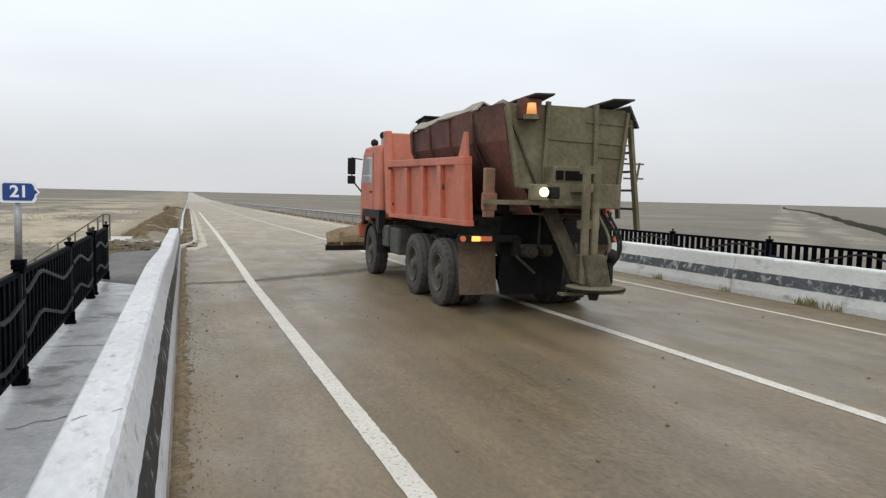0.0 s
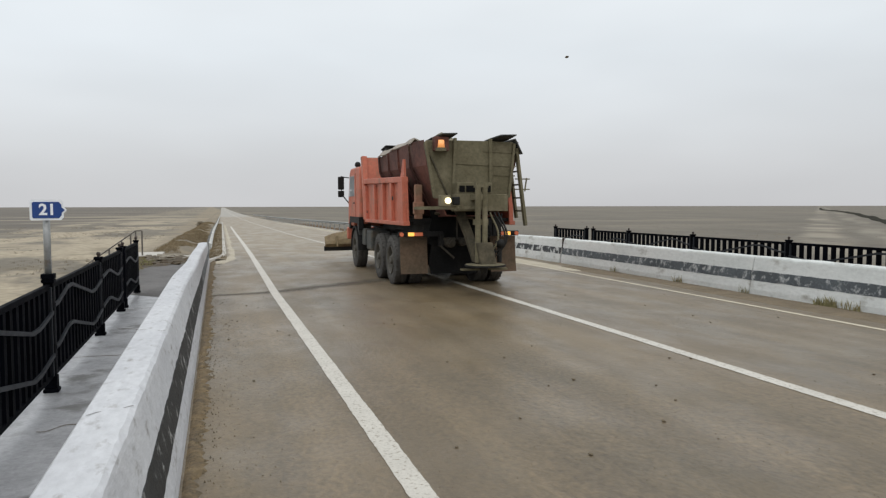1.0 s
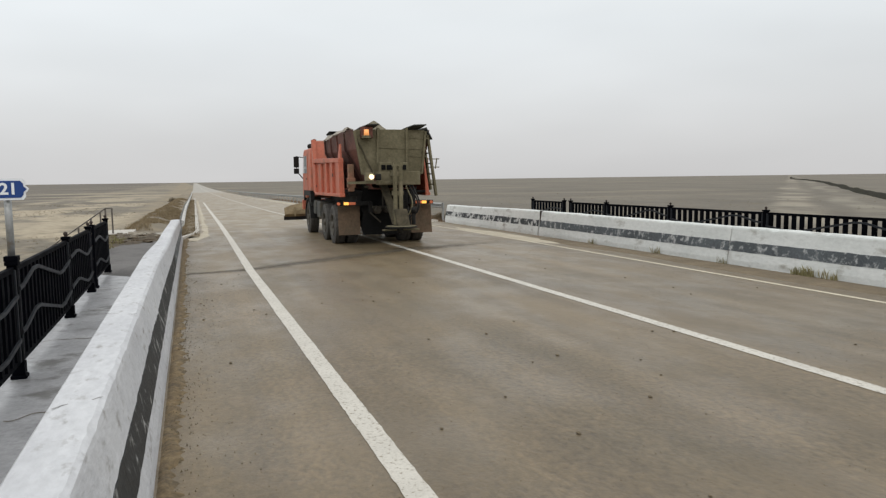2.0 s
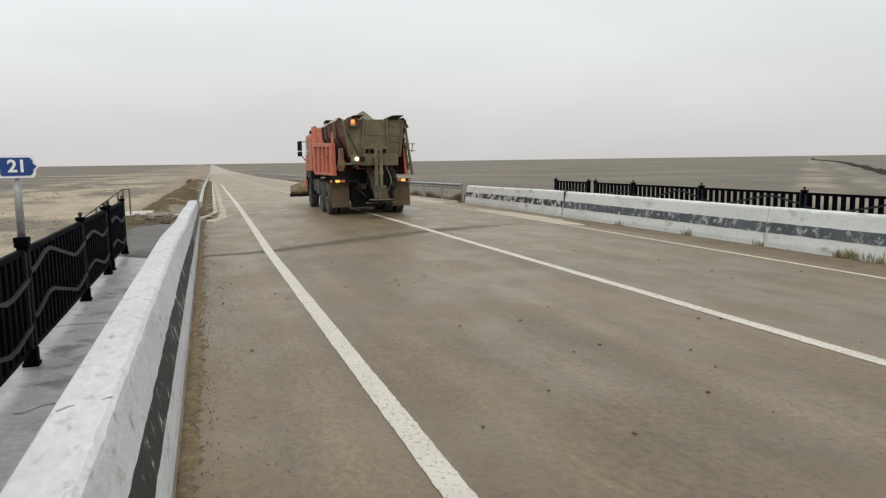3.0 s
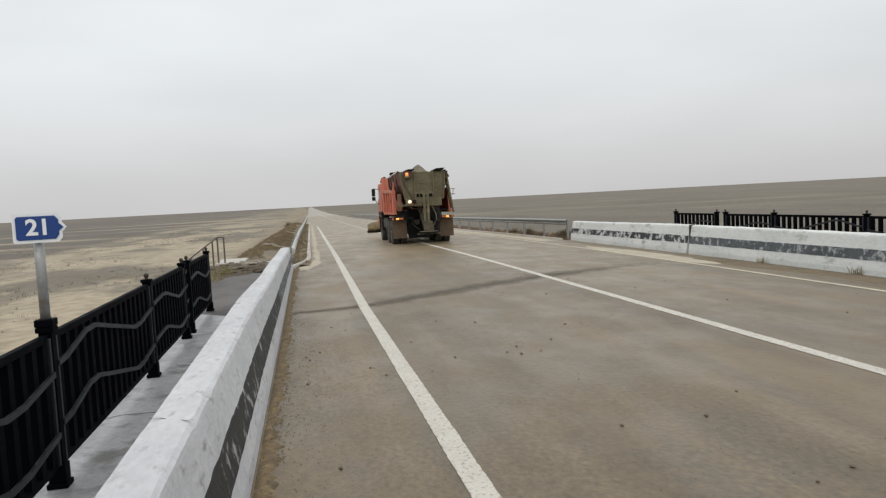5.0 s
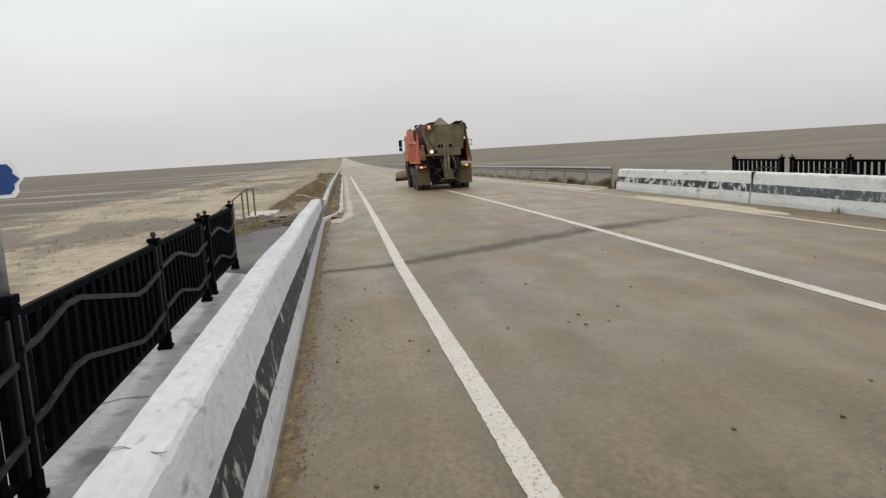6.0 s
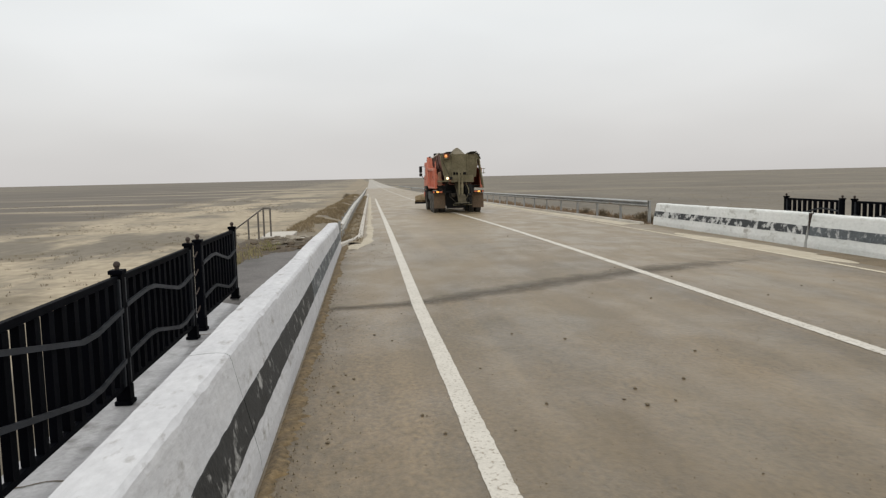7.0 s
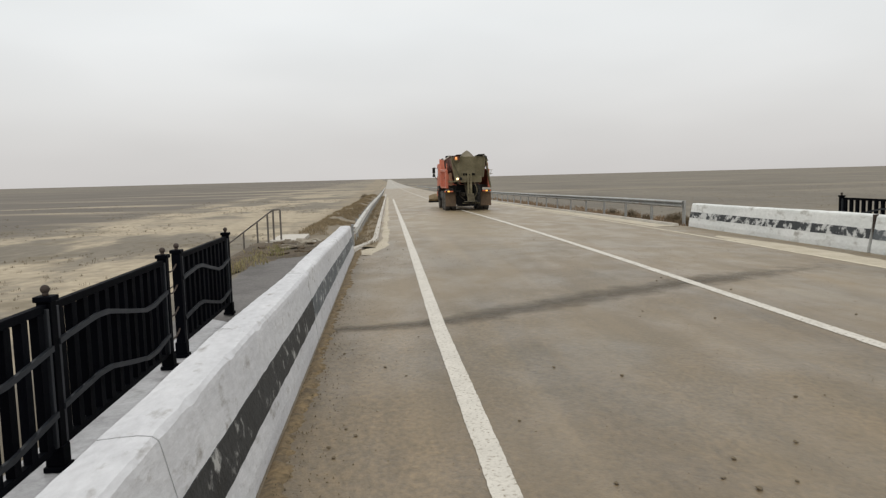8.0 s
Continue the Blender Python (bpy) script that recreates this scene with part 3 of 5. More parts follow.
def railing(x, sgn, posts, label):
    """A bay railing along y: posts with caps, two rails, flat pickets and two bent bars."""
    ob = thing("railing", label, "railing", at=pose(x, 0, -0.10), group="bridge railings")
    mesh = picket_mesh()
    H = 1.04
    for y in posts:
        bm = bmesh.new()
        box(bm, 0, y, 0.53, 0.085, 0.085, 1.06)
        post = part("post", bm, RAIL_BLACK, ob, bevel=0.006)
        bm = bmesh.new()
        box(bm, 0, y, 0.0205, 0.135, 0.135, 0.035)
        box(bm, 0, y, 0.10, 0.11, 0.11, 0.12)
        part("foot", bm, RAIL_BLACK, post, bevel=0.006)
        bm = bmesh.new()
        box(bm, 0, y, 1.075, 0.112, 0.112, 0.035)
        part("cap", bm, RAIL_BLACK, post, bevel=0.006)
        bm = bmesh.new()
        rod(bm, (0, y, 1.09), (0, y, 1.115), 0.018)
        ball(bm, 0, y, 1.132, 0.028)
        part("finial", bm, RUST, post, "small rusty ball on the cap", smooth=True)
    for y0, y1 in zip(posts, posts[1:]):
        a, z = y0 + 0.045, y1 - 0.045
        for h, t in ((H - 0.02, 0.05), (0.16, 0.045)):
            bm = bmesh.new()
            box(bm, 0, (a + z) / 2, h, 0.045, z - a, t)
            part("rail", bm, RAIL_BLACK, ob, bevel=0.004)
        n = int((z - a) / 0.202 + 0.85)
        for k in range(n):
            y = a + (z - a) * (k + 0.5) / n
            part("picket", mesh, None, ob, at=Matrix.Translation((0, y, 0.182)) @ Matrix.Diagonal((1, 1, H - 0.045 - 0.182, 1)))
        for y in (a + 0.022, z - 0.022):
            bm = bmesh.new()
            box(bm, sgn * 0.012, y, 0.59, 0.05, 0.036, 0.86)
            part("stile", bm, RAIL_GREY, ob, bevel=0.004)
        long_bay = [(0.0, 0.835), (0.06, 0.845), (0.22, 0.945), (0.30, 0.945), (0.44, 0.865), (0.73, 0.705), (0.82, 0.705), (1.0, 0.775)]
        short_bay = [(0.0, 0.80), (0.07, 0.815), (0.26, 0.845), (0.36, 0.835), (0.54, 0.76), (0.72, 0.69), (0.82, 0.69), (1.0, 0.745)]
        for low in (0.0, 0.41):
            bm = bmesh.new()
            pts = [(sgn * 0.038, a + (z - a) * u, v - low) for u, v in (long_bay if z - a > 2.5 else short_bay)]
            loft(bm, [[(px - 0.011, py, pz - 0.018), (px + 0.011, py, pz - 0.018), (px + 0.011, py, pz + 0.018), (px - 0.011, py, pz + 0.018)] for px, py, pz in pts])
            part("bent_bar", bm, RAIL_GREY, ob, "dusty bent steel bar")
    return ob


def gap_chain(ob, y0, y1):
    for z in (0.30, 0.52, 0.74, 0.95):
        bm = bmesh.new()
        pts = [(0, y0 + (y1 - y0) * u / 6, z - 0.05 * math.sin(math.pi * u / 6)) for u in range(7)]
        for p, q in zip(pts, pts[1:]):
            rod(bm, p, q, 0.008, 6)
        part("chain", bm, RUST, ob, "slack chain across the gap")


def build_railings():
    first = railing(-2.64, 1, [-5.4, -2.2, 1.0, 4.2, 7.37, 10.60, 13.0], "black enamelled steel railing with bent bars")
    gap_chain(first, 13.04, 13.43)
    railing(-2.64, 1, [13.47, 15.80], "short black enamelled steel railing bay past the joint")
    railing(9.88, -1, [-6.6, -3.6, -0.6, 2.4, 5.4, 8.4, 11.38, 14.43, 17.25, 19.22], "black enamelled steel railing behind the far parapet")
    railing(9.88, -1, [19.62, 21.75], "short far bay of black steel railing")


# ---- kilometre sign ----
def build_sign():
    ob = thing("kilometre_sign", "blue kilometre plate on a grey pole at the railing", "road sign", at=pose(-2.64, 7.37, 0.0))
    bm = bmesh.new()
    rod(bm, (0, 0, 1.0), (0, 0.0, 1.65), 0.032, 16)
    part("pole", bm, GALV, ob, "dull grey steel pole", smooth=True)
    bm = bmesh.new()
    box(bm, 0, 0, 1.02, 0.115, 0.115, 0.05)
    part("collar", bm, RAIL_BLACK, ob, bevel=0.006)
    turn = pose(0.018, -0.045, 1.652, 0, 0, 20)

    def plate(s, grow):
        w, h, c = 0.146 + grow, 0.096 + grow, 0.028
        pts = [(-w + c * 0.4, -h), (w - c, -h), (w - 0.006, -h + c), (w - 0.006, -h * 0.35), (w + 0.022, -0.0), (w - 0.006, h * 0.35), (w - 0.006, h - c), (w - c, h), (-w + c * 0.4, h), (-w, h - c * 0.4), (-w, -h + c * 0.4)]
        bm = bmesh.new()
        prism(bm, pts, "y", -s, s)
        return bm
    back = part("plate", plate(0.006, 0.0), SIGN_WHITE, ob, "white rimmed plate", at=turn)
    part("face", plate(0.003, -0.019), SIGN_BLUE, back, "blue face", at=pose(0, -0.0075, 0))
    font = bpy.data.curves.new("digits", "FONT")
    font.body, font.size, font.align_x, font.align_y, font.extrude, font.offset = "21", 0.145, "CENTER", "CENTER", 0.0015, 0.004
    tmp = new("digits", font)
    me = bpy.data.meshes.new_from_object(tmp.evaluated_get(bpy.context.evaluated_depsgraph_get()))
    bpy.data.objects.remove(tmp)
    me.materials.clear()
    me.materials.append(SIGN_WHITE)
    part("digits", me, None, back, "white digits 21", at=pose(0.0, -0.0125, 0, 90, 0, 0))


# ---- guard rails beyond the bridge ----
def guard_rail(x_of, ys, top, label, first, tall, mat):
    ob = thing("guard_rail", label, "guard rail", group="guard rails")
    prof = [(0.0, 0.155), (0.03, 0.145), (0.075, 0.10), (0.075, 0.07), (0.03, 0.03), (0.0, 0.0), (0.03, -0.03), (0.075, -0.07), (0.075, -0.10), (0.03, -0.145), (0.0, -0.155)]
    sgn = 1 if x_of(40) < 2 else -1
    rows = []
    for y in ys:
        x, z = x_of(y) + road_x(y), road_z(y) + top - 0.155 * tall
        rows.append([(x + sgn * p, y, z + q * tall) for p, q in prof] + [(x + sgn * (p - 0.006), y, z + q * tall) for p, q in prof[::-1]])
    bm = bmesh.new()
    loft(bm, rows)
    part("beam", bm, mat, ob, "dull weathered corrugated beam")
    y = first
    while y < ys[-1] and y < 170:
        bm = bmesh.new()
        x, z = x_of(y) + road_x(y) - sgn * 0.06, road_z(y)
        box(bm, x, y, z + (top - 0.45) / 2, 0.07, 0.11, top + 0.45)
        part("post", bm, GALV, ob)
        y += 2.75
    return ob


def build_guard_rails():
    ys = [3 * k for k in range(70)]
    guard_rail(lambda y: -1.30 + 0.6 * narrow(y), [23.1] + [24.0 + v for v in ys], 0.56, "dusty corrugated steel guard rail after the parapet", 24.0, 0.6, GALV_PALE)
    guard_rail(lambda y: 8.98, [28.3] + [29.0 + v for v in ys], 0.74, "grey corrugated steel guard rail on the far side", 28.4, 0.72, GALV)


build_ground()
build_berm()
build_road()
build_parapets()
build_walkways()
build_railings()
build_sign()
build_guard_rails()


# ---- truck ----
ORANGE = material("faded_orange_paint", (0.54, 0.170, 0.106), 0.55, var=0.12, grain=12, blotch=1.2, tint=(0.47, 0.132, 0.078), bump=0.1, stain=(0.27, 0.15, 0.10), stain_cut=(0.54, 0.72), stain_scale=2.6, spec=0.35)
OLIVE = material("dust_caked_steel", (0.160, 0.142, 0.090), 0.85, var=0.22, grain=18, blotch=1.9, tint=(0.112, 0.097, 0.059), bump=0.4, stain=(0.215, 0.185, 0.122), stain_cut=(0.54, 0.70), stain_scale=2.6, spec=0.25)
DARK_RED = material("rusty_dark_red_steel", (0.150, 0.058, 0.042), 0.7, var=0.3, grain=14, blotch=1.4, tint=(0.078, 0.038, 0.031), bump=0.3, stain=(0.12, 0.085, 0.06), stain_cut=(0.55, 0.7), stain_scale=2.0, spec=0.3)
BLACK_METAL = material("grimy_black_steel", (0.010, 0.0095, 0.009), 0.7, var=0.4, grain=20, blotch=2, bump=0.3, stain=(0.03, 0.026, 0.02), stain_cut=(0.55, 0.75), stain_scale=3, spec=0.3)
CHASSIS = material("dusty_grey_green_steel", (0.085, 0.088, 0.082), 0.75, var=0.3, grain=18, blotch=2.5, bump=0.3, stain=(0.13, 0.11, 0.08), stain_cut=(0.5, 0.68), stain_scale=3, spec=0.3)
TYRE = material("dusty_tyre_rubber", (0.088, 0.083, 0.076), 0.85, var=0.25, grain=25, blotch=3, bump=0.3, stain=(0.055, 0.051, 0.046), stain_cut=(0.52, 0.7), stain_scale=4, spec=0.25)
RIM = material("dusty_wheel_rim", (0.095, 0.086, 0.070), 0.7, var=0.2, grain=25, blotch=4, bump=0.2)
FLAP = material("muddy_rubber_flap", (0.135, 0.088, 0.058), 0.85, var=0.25, grain=16, blotch=2, bump=0.4, tint=(0.09, 0.068, 0.046), spec=0.25)
APRON = material("black_rubber_apron", (0.006, 0.006, 0.006), 0.75, var=0.4, grain=18, blotch=2, bump=0.4, stain=(0.018, 0.016, 0.013), stain_cut=(0.55, 0.75), stain_scale=3, spec=0.12)
TARP = material("pale_weathered_tarpaulin", (0.36, 0.32, 0.27), 0.8, var=0.15, grain=14, blotch=2, bump=0.4)
# grimy olive, darkened to carry the shade below the hopper
GRIME_SHADE = material("grimy_shaded_olive_steel", (0.110, 0.092, 0.060), 0.85, var=0.3, grain=16, blotch=3, bump=0.4, tint=(0.045, 0.040, 0.028), spec=0.25)
# brown steel darkened so motors and pipes look dim beneath the hopper
GRIME_DIM = material("dim_brown_steel", (0.034, 0.030, 0.024), 0.75, var=0.35, grain=16, blotch=3, bump=0.3, tint=(0.055, 0.046, 0.033), spec=0.3)
SLATE = material("dark_slate_rubber", (0.040, 0.045, 0.048), 0.8, var=0.3, grain=16, blotch=3, bump=0.3, tint=(0.062, 0.058, 0.048), spec=0.25)
LOAD = material("damp_road_sand", (0.17, 0.145, 0.095), 0.95, var=0.3, grain=30, blotch=3, bump=0.8)
PLOW = material("muddy_plough_blade", (0.26, 0.20, 0.11), 0.7, var=0.25, grain=14, blotch=2, bump=0.3, stain=(0.13, 0.08, 0.05), stain_cut=(0.52, 0.66), stain_scale=2)
# opaque pale base stands in for sky light seen through the cab
SKYLIT_WINDOW = material("sky_pale_cab_glass", (0.42, 0.44, 0.45), 0.08, var=0.05, grain=5, blotch=2, bump=0)
LAMP_WHITE = glow("lit_work_lamp", (1.0, 0.86, 0.54), 1.7)
LAMP_AMBER = glow("lit_amber_lens", (1.0, 0.50, 0.10), 1.1)
BEACON = glow("lit_beacon_lens", (0.88, 0.36, 0.12), 0.5)
RED_GLOW = glow("glowing_red_lens", (0.50, 0.13, 0.06), 0.25)
DUSTY_ORANGE = material("dust_covered_orange_paint", (0.30, 0.135, 0.085), 0.8, var=0.2, grain=12, blotch=3, tint=(0.20, 0.14, 0.09), bump=0.2)
TRUCK_X, WHEEL_R = 3.58, 0.515


def turned(bm, outline, seg=28):
    """Turn an outline of (x, radius) about the x axis."""
    rows = [[(x, r * math.cos(a), r * math.sin(a)) for x, r in outline] for a in [2 * math.pi * k / seg for k in range(seg)]]
    vs = [[bm.verts.new(p) for p in row] for row in rows]
    n = len(outline)
    for k in range(seg):
        for j in range(n - 1):
            bm.faces.new((vs[k][j], vs[k][j + 1], vs[(k + 1) % seg][j + 1], vs[(k + 1) % seg][j]))
    bmesh.ops.recalc_face_normals(bm, faces=bm.faces)


def tyre_mesh(bm, x0, x1):
    R, w = WHEEL_R, x1 - x0
    turned(bm, [(x0 + 0.05, 0.27), (x0 + 0.012, 0.31), (x0, 0.40), (x0 + 0.02, R - 0.035), (x0 + 0.05, R - 0.008), (x0 + w * 0.35, R), (x0 + w * 0.5, R - 0.012), (x0 + w * 0.65, R), (x1 - 0.05, R - 0.008), (x1 - 0.02, R - 0.035), (x1, 0.40), (x1 - 0.012, 0.31), (x1 - 0.05, 0.27)])
    for k in range(28):
        a = 2 * math.pi * k / 28
        m = Matrix.Rotation(a, 4, "X")
        for sx in (x0 + 0.05, x1 - 0.05):
            bmesh.ops.create_cube(bm, size=1, matrix=m @ Matrix.Translation((sx, 0, R - 0.020)) @ Matrix.Diagonal((0.06, 0.05, 0.025, 1)))


def wheel(truck_ob, sgn, y, dual):
    """A wheel: rim with hub and nuts, and its tyre or twin tyres."""
    bm = bmesh.new()
    turned(bm, [(sgn * -0.02, 0.29), (sgn * 0.0, 0.285), (sgn * -0.02, 0.265), (sgn * -0.09, 0.24), (sgn * -0.12, 0.15), (sgn * -0.05, 0.13), (sgn * -0.04, 0.09), (sgn * 0.0, 0.08), (sgn * 0.01, 0.0)])
    for k in range(10):
        a = 2 * math.pi * k / 10
        rod(bm, (sgn * -0.11, 0.19 * math.cos(a), 0.19 * math.sin(a)), (sgn * -0.075, 0.19 * math.cos(a), 0.19 * math.sin(a)), 0.018, 6)
    ob = part("wheel", bm, RIM, truck_ob, "dusty spoked steel wheel", at=pose(sgn * 1.19, y, WHEEL_R))
    spans = [(-0.29, 0.0), (-0.62, -0.33)] if dual else [(-0.30, 0.0)]
    for a, z in spans:
        bm = bmesh.new()
        tyre_mesh(bm, *(sorted((sgn * a, sgn * z))))
        part("tyre", bm, TYRE, ob, "dusty black tyre", smooth=False)
    return ob


def bed_side(truck_ob, s):
    """A ribbed bed side of the dump body."""
    x = s * 1.135
    bm = bmesh.new()
    low = lambda y: 1.285 - 0.003 * (y + 1.05)
    prism(bm, [(-1.12, low(-1.12)), (3.05, low(3.05)), (3.20, 2.30), (-1.00, 2.20)], "x", *sorted((x - s * 0.05, x - s * 0.09)))
    side = part("bed_side", bm, ORANGE, truck_ob, "faded orange ribbed bed side")
    for y, w in ((3.06, 0.26), (1.90, 0.17), (0.95, 0.17), (0.06, 0.17), (-0.86, 0.40)):
        bm = bmesh.new()
        lo, t = low(y) + 0.02, 2.14
        y_hi = y + (0.09 if y > 3 else 0.05)
        prism(bm, [(y - w / 2, lo), (y + w / 2, lo), (y_hi + w / 2, t), (y_hi - w / 2, t)], "x", *sorted((x - s * 0.055, x + s * 0.025)))
        part("rib", bm, ORANGE, side, bevel=0.012)
    bm = bmesh.new()
    prism(bm, [(-1.02, 2.10), (3.18, 2.19), (3.20, 2.315), (-1.00, 2.215)], "x", *sorted((x - s * 0.10, x + s * 0.03)))
    part("top_rail", bm, ORANGE, side, bevel=0.012)
    bm = bmesh.new()
    prism(bm, [(-1.14, low(-1.12) - 0.03), (3.07, low(3.05) - 0.03), (3.07, low(3.05) + 0.05), (-1.14, low(-1.12) + 0.05)], "x", *sorted((x - s * 0.10, x + s * 0.028)))
    part("bottom_rail", bm, ORANGE, side, bevel=0.01)
    bm = bmesh.new()
    prism(bm, [(-0.97, 2.21), (-0.61, 2.21), (-0.83, 2.56), (-0.91, 2.56)], "x", *sorted((x - s * 0.03, x - s * 0.07)))
    part("corner_bracket", bm, ORANGE, side)
    bm = bmesh.new()
    for q, r, n in ((2.75, 1.50, 0.035), (-0.15, 1.80, 0.045)):
        rod(bm, (x + s * 0.02, q, r), (x + s * 0.036, q, r), n, 10)
    part("rust_spot", bm, RUST, side, "rusted bolt heads")


def hopper(truck_ob):
    """The V-shaped spreader hopper that sits in the bed."""
    def ring(y, top_w, top, mid_w, mid, low_w, low):
        return [(-top_w, y, top), (-mid_w, y, mid), (-low_w, y, low), (low_w, y, low), (mid_w, y, mid), (top_w, y, top)]
    bm = bmesh.new()
    loft(bm, [ring(2.45, 0.95, 2.78, 0.92, 2.45, 0.40, 1.42), ring(0.2, 0.97, 2.86, 0.93, 2.42, 0.42, 1.42), ring(-1.0, 0.97, 2.88, 0.92, 2.40, 0.44, 1.42), ring(-1.82, 0.95, 2.86, 0.88, 2.40, 0.50, 1.45)], close=False)
    sh = part("hopper", bm, DARK_RED, truck_ob, "rusty dark red spreader hopper")
    s = sh.modifiers.new("thick", "SOLIDIFY")
    s.thickness = 0.02
    for k, y in enumerate((2.2, 1.2, 0.2, -0.8)):
        for sg in (-1, 1):
            bm = bmesh.new()
            bar(bm, (sg * 0.965, y, 2.82), (sg * 0.945, y, 2.43), 0.05, 0.06, (0, 1, 0))
            bar(bm, (sg * 0.945, y, 2.43), (sg * 0.44, y, 1.46), 0.05, 0.06, (0, 1, 0))
            part("stiffener", bm, DARK_RED, sh)
    for sg in (-1, 1):
        bm = bmesh.new()
        loft(bm, [[(sg * (0.99 + 0.04 * math.sin(k * 1.7)), 2.3 - k * 0.42, 2.78 + 0.08 * min(1, k / 4) + 0.015 * math.sin(k * 2.3)), (sg * (0.90 + 0.02 * math.sin(k)), 2.3 - k * 0.42, 2.90 + 0.06 * min(1, k / 5) + 0.02 * math.sin(k * 1.9)), (sg * 0.78, 2.3 - k * 0.42, 2.86 + 0.05 * min(1, k / 4))] for k in range(9)], close=False)
        part("tarpaulin_edge", bm, TARP, sh, "pale rolled tarpaulin along the rim").modifiers.new("thick", "SOLIDIFY").thickness = 0.025
    bm = bmesh.new()
    box(bm, -0.66, 1.95, 2.90, 0.46, 0.46, 0.18, Matrix.Rotation(radians(-6), 4, "X"))
    box(bm, -0.66, 1.95, 3.00, 0.52, 0.54, 0.03, Matrix.Rotation(radians(-6), 4, "X"))
    part("engine_box", bm, BLACK_METAL, sh, "dark drive box on the hopper front", bevel=0.01)
    # rear wall with its ribs, gable, braces and slots
    bm = bmesh.new()
    prism(bm, [(-0.95, 2.78), (-0.91, 2.85), (-0.30, 2.86), (0.32, 2.86), (0.80, 2.85), (0.84, 2.78), (0.72, 1.78), (-0.76, 1.78)], "y", -1.90, -1.85)
    wall = part("rear_wall", bm, OLIVE, truck_ob, "dust-caked olive hopper rear wall", bevel=0.008)
    for x0, x1 in ((-0.36, -0.40), (0.34, 0.34)):
        bm = bmesh.new()
        bar(bm, (x0, -1.92, 2.90), (x1, -1.92, 1.80), 0.06, 0.06, (0, 1, 0))
        part("rib", bm, OLIVE, wall, bevel=0.008)
    for sg in (-1, 1):
        bm = bmesh.new()
        bar(bm, (0.82 if sg > 0 else -0.93, -1.915, 2.82), (0.71 if sg > 0 else -0.76, -1.915, 1.80), 0.05, 0.07, (0, 1, 0))
        part("corner_rib", bm, OLIVE, wall, bevel=0.006)
    bm = bmesh.new()
    bar(bm, (-0.87, -1.925, 2.64), (-0.50, -1.925, 1.82), 0.025, 0.03, (0, 1, 0))
    part("brace", bm, GRIME_SHADE, wall)
    for z, a, b in ((2.42, -0.33, 0.30), (2.22, 0.36, 0.84), (2.66, 0.20, 0.88), (2.40, 0.38, 0.86)):
        bm = bmesh.new()
        bar(bm, (a, -1.905, z + 0.01), (b, -1.905, z - 0.01), 0.02, 0.022)
        part("seam", bm, OLIVE, wall)
    for x0, x1, tip in ((-0.78, -0.46, -0.10), (0.34, 0.70, 0.06)):
        bm = bmesh.new()
        loft(bm, [[(x0, -1.40, 2.86), (x1, -1.40, 2.86), (x1, -1.40, 2.885), (x0, -1.40, 2.885)], [(x0 - 0.02, -1.85, 2.88), (x1 + 0.03, -1.85, 2.895), (x1 + 0.03, -1.85, 2.92), (x0 - 0.02, -1.85, 2.905)], [(x0 + 0.13, -2.14, 2.945), (x1 + 0.08, -2.14, 2.955), (x1 + 0.08, -2.14, 2.975), (x0 + 0.13, -2.14, 2.965)]])
        part("rim_flap", bm, SLATE, wall, "bent dark flap on the rim")
    bm = bmesh.new()
    loft(bm, [[(0.84, -1.2, 2.90), (1.00, -1.2, 2.65), (1.015, -1.2, 2.66), (0.855, -1.2, 2.92)], [(0.82, -1.95, 2.90), (0.97, -1.95, 2.62), (0.99, -1.95, 2.63), (0.84, -1.95, 2.92)]])
    part("side_flap", bm, SLATE, wall, "dark folded side flap")
    # heap of sand
    bm = bmesh.new()
    g, nx, ny = [], 20, 36
    for j in range(ny + 1):
        row = []
        for i in range(nx + 1):
            u, v = i / nx * 2 - 1, j / ny
            y = -1.75 + v * 4.0
            peak = 2.64 + 0.10 * (1 - abs(u)) + 0.56 * max(0, 1 - (abs(u - 0.20) / 0.72) ** 1.25) * max(0, 1 - abs(y - 0.8) / 2.2) + 0.03 * noise.noise(Vector((u * 4, y * 3, 0)))
            row.append(bm.verts.new((u * 0.90, y, peak)))
        g.append(row)
    for j in range(ny):
        for i in range(nx):
            bm.faces.new((g[j][i], g[j][i + 1], g[j + 1][i + 1], g[j + 1][i]))
    part("sand_load", bm, LOAD, truck_ob, "heaped damp sand", smooth=True)


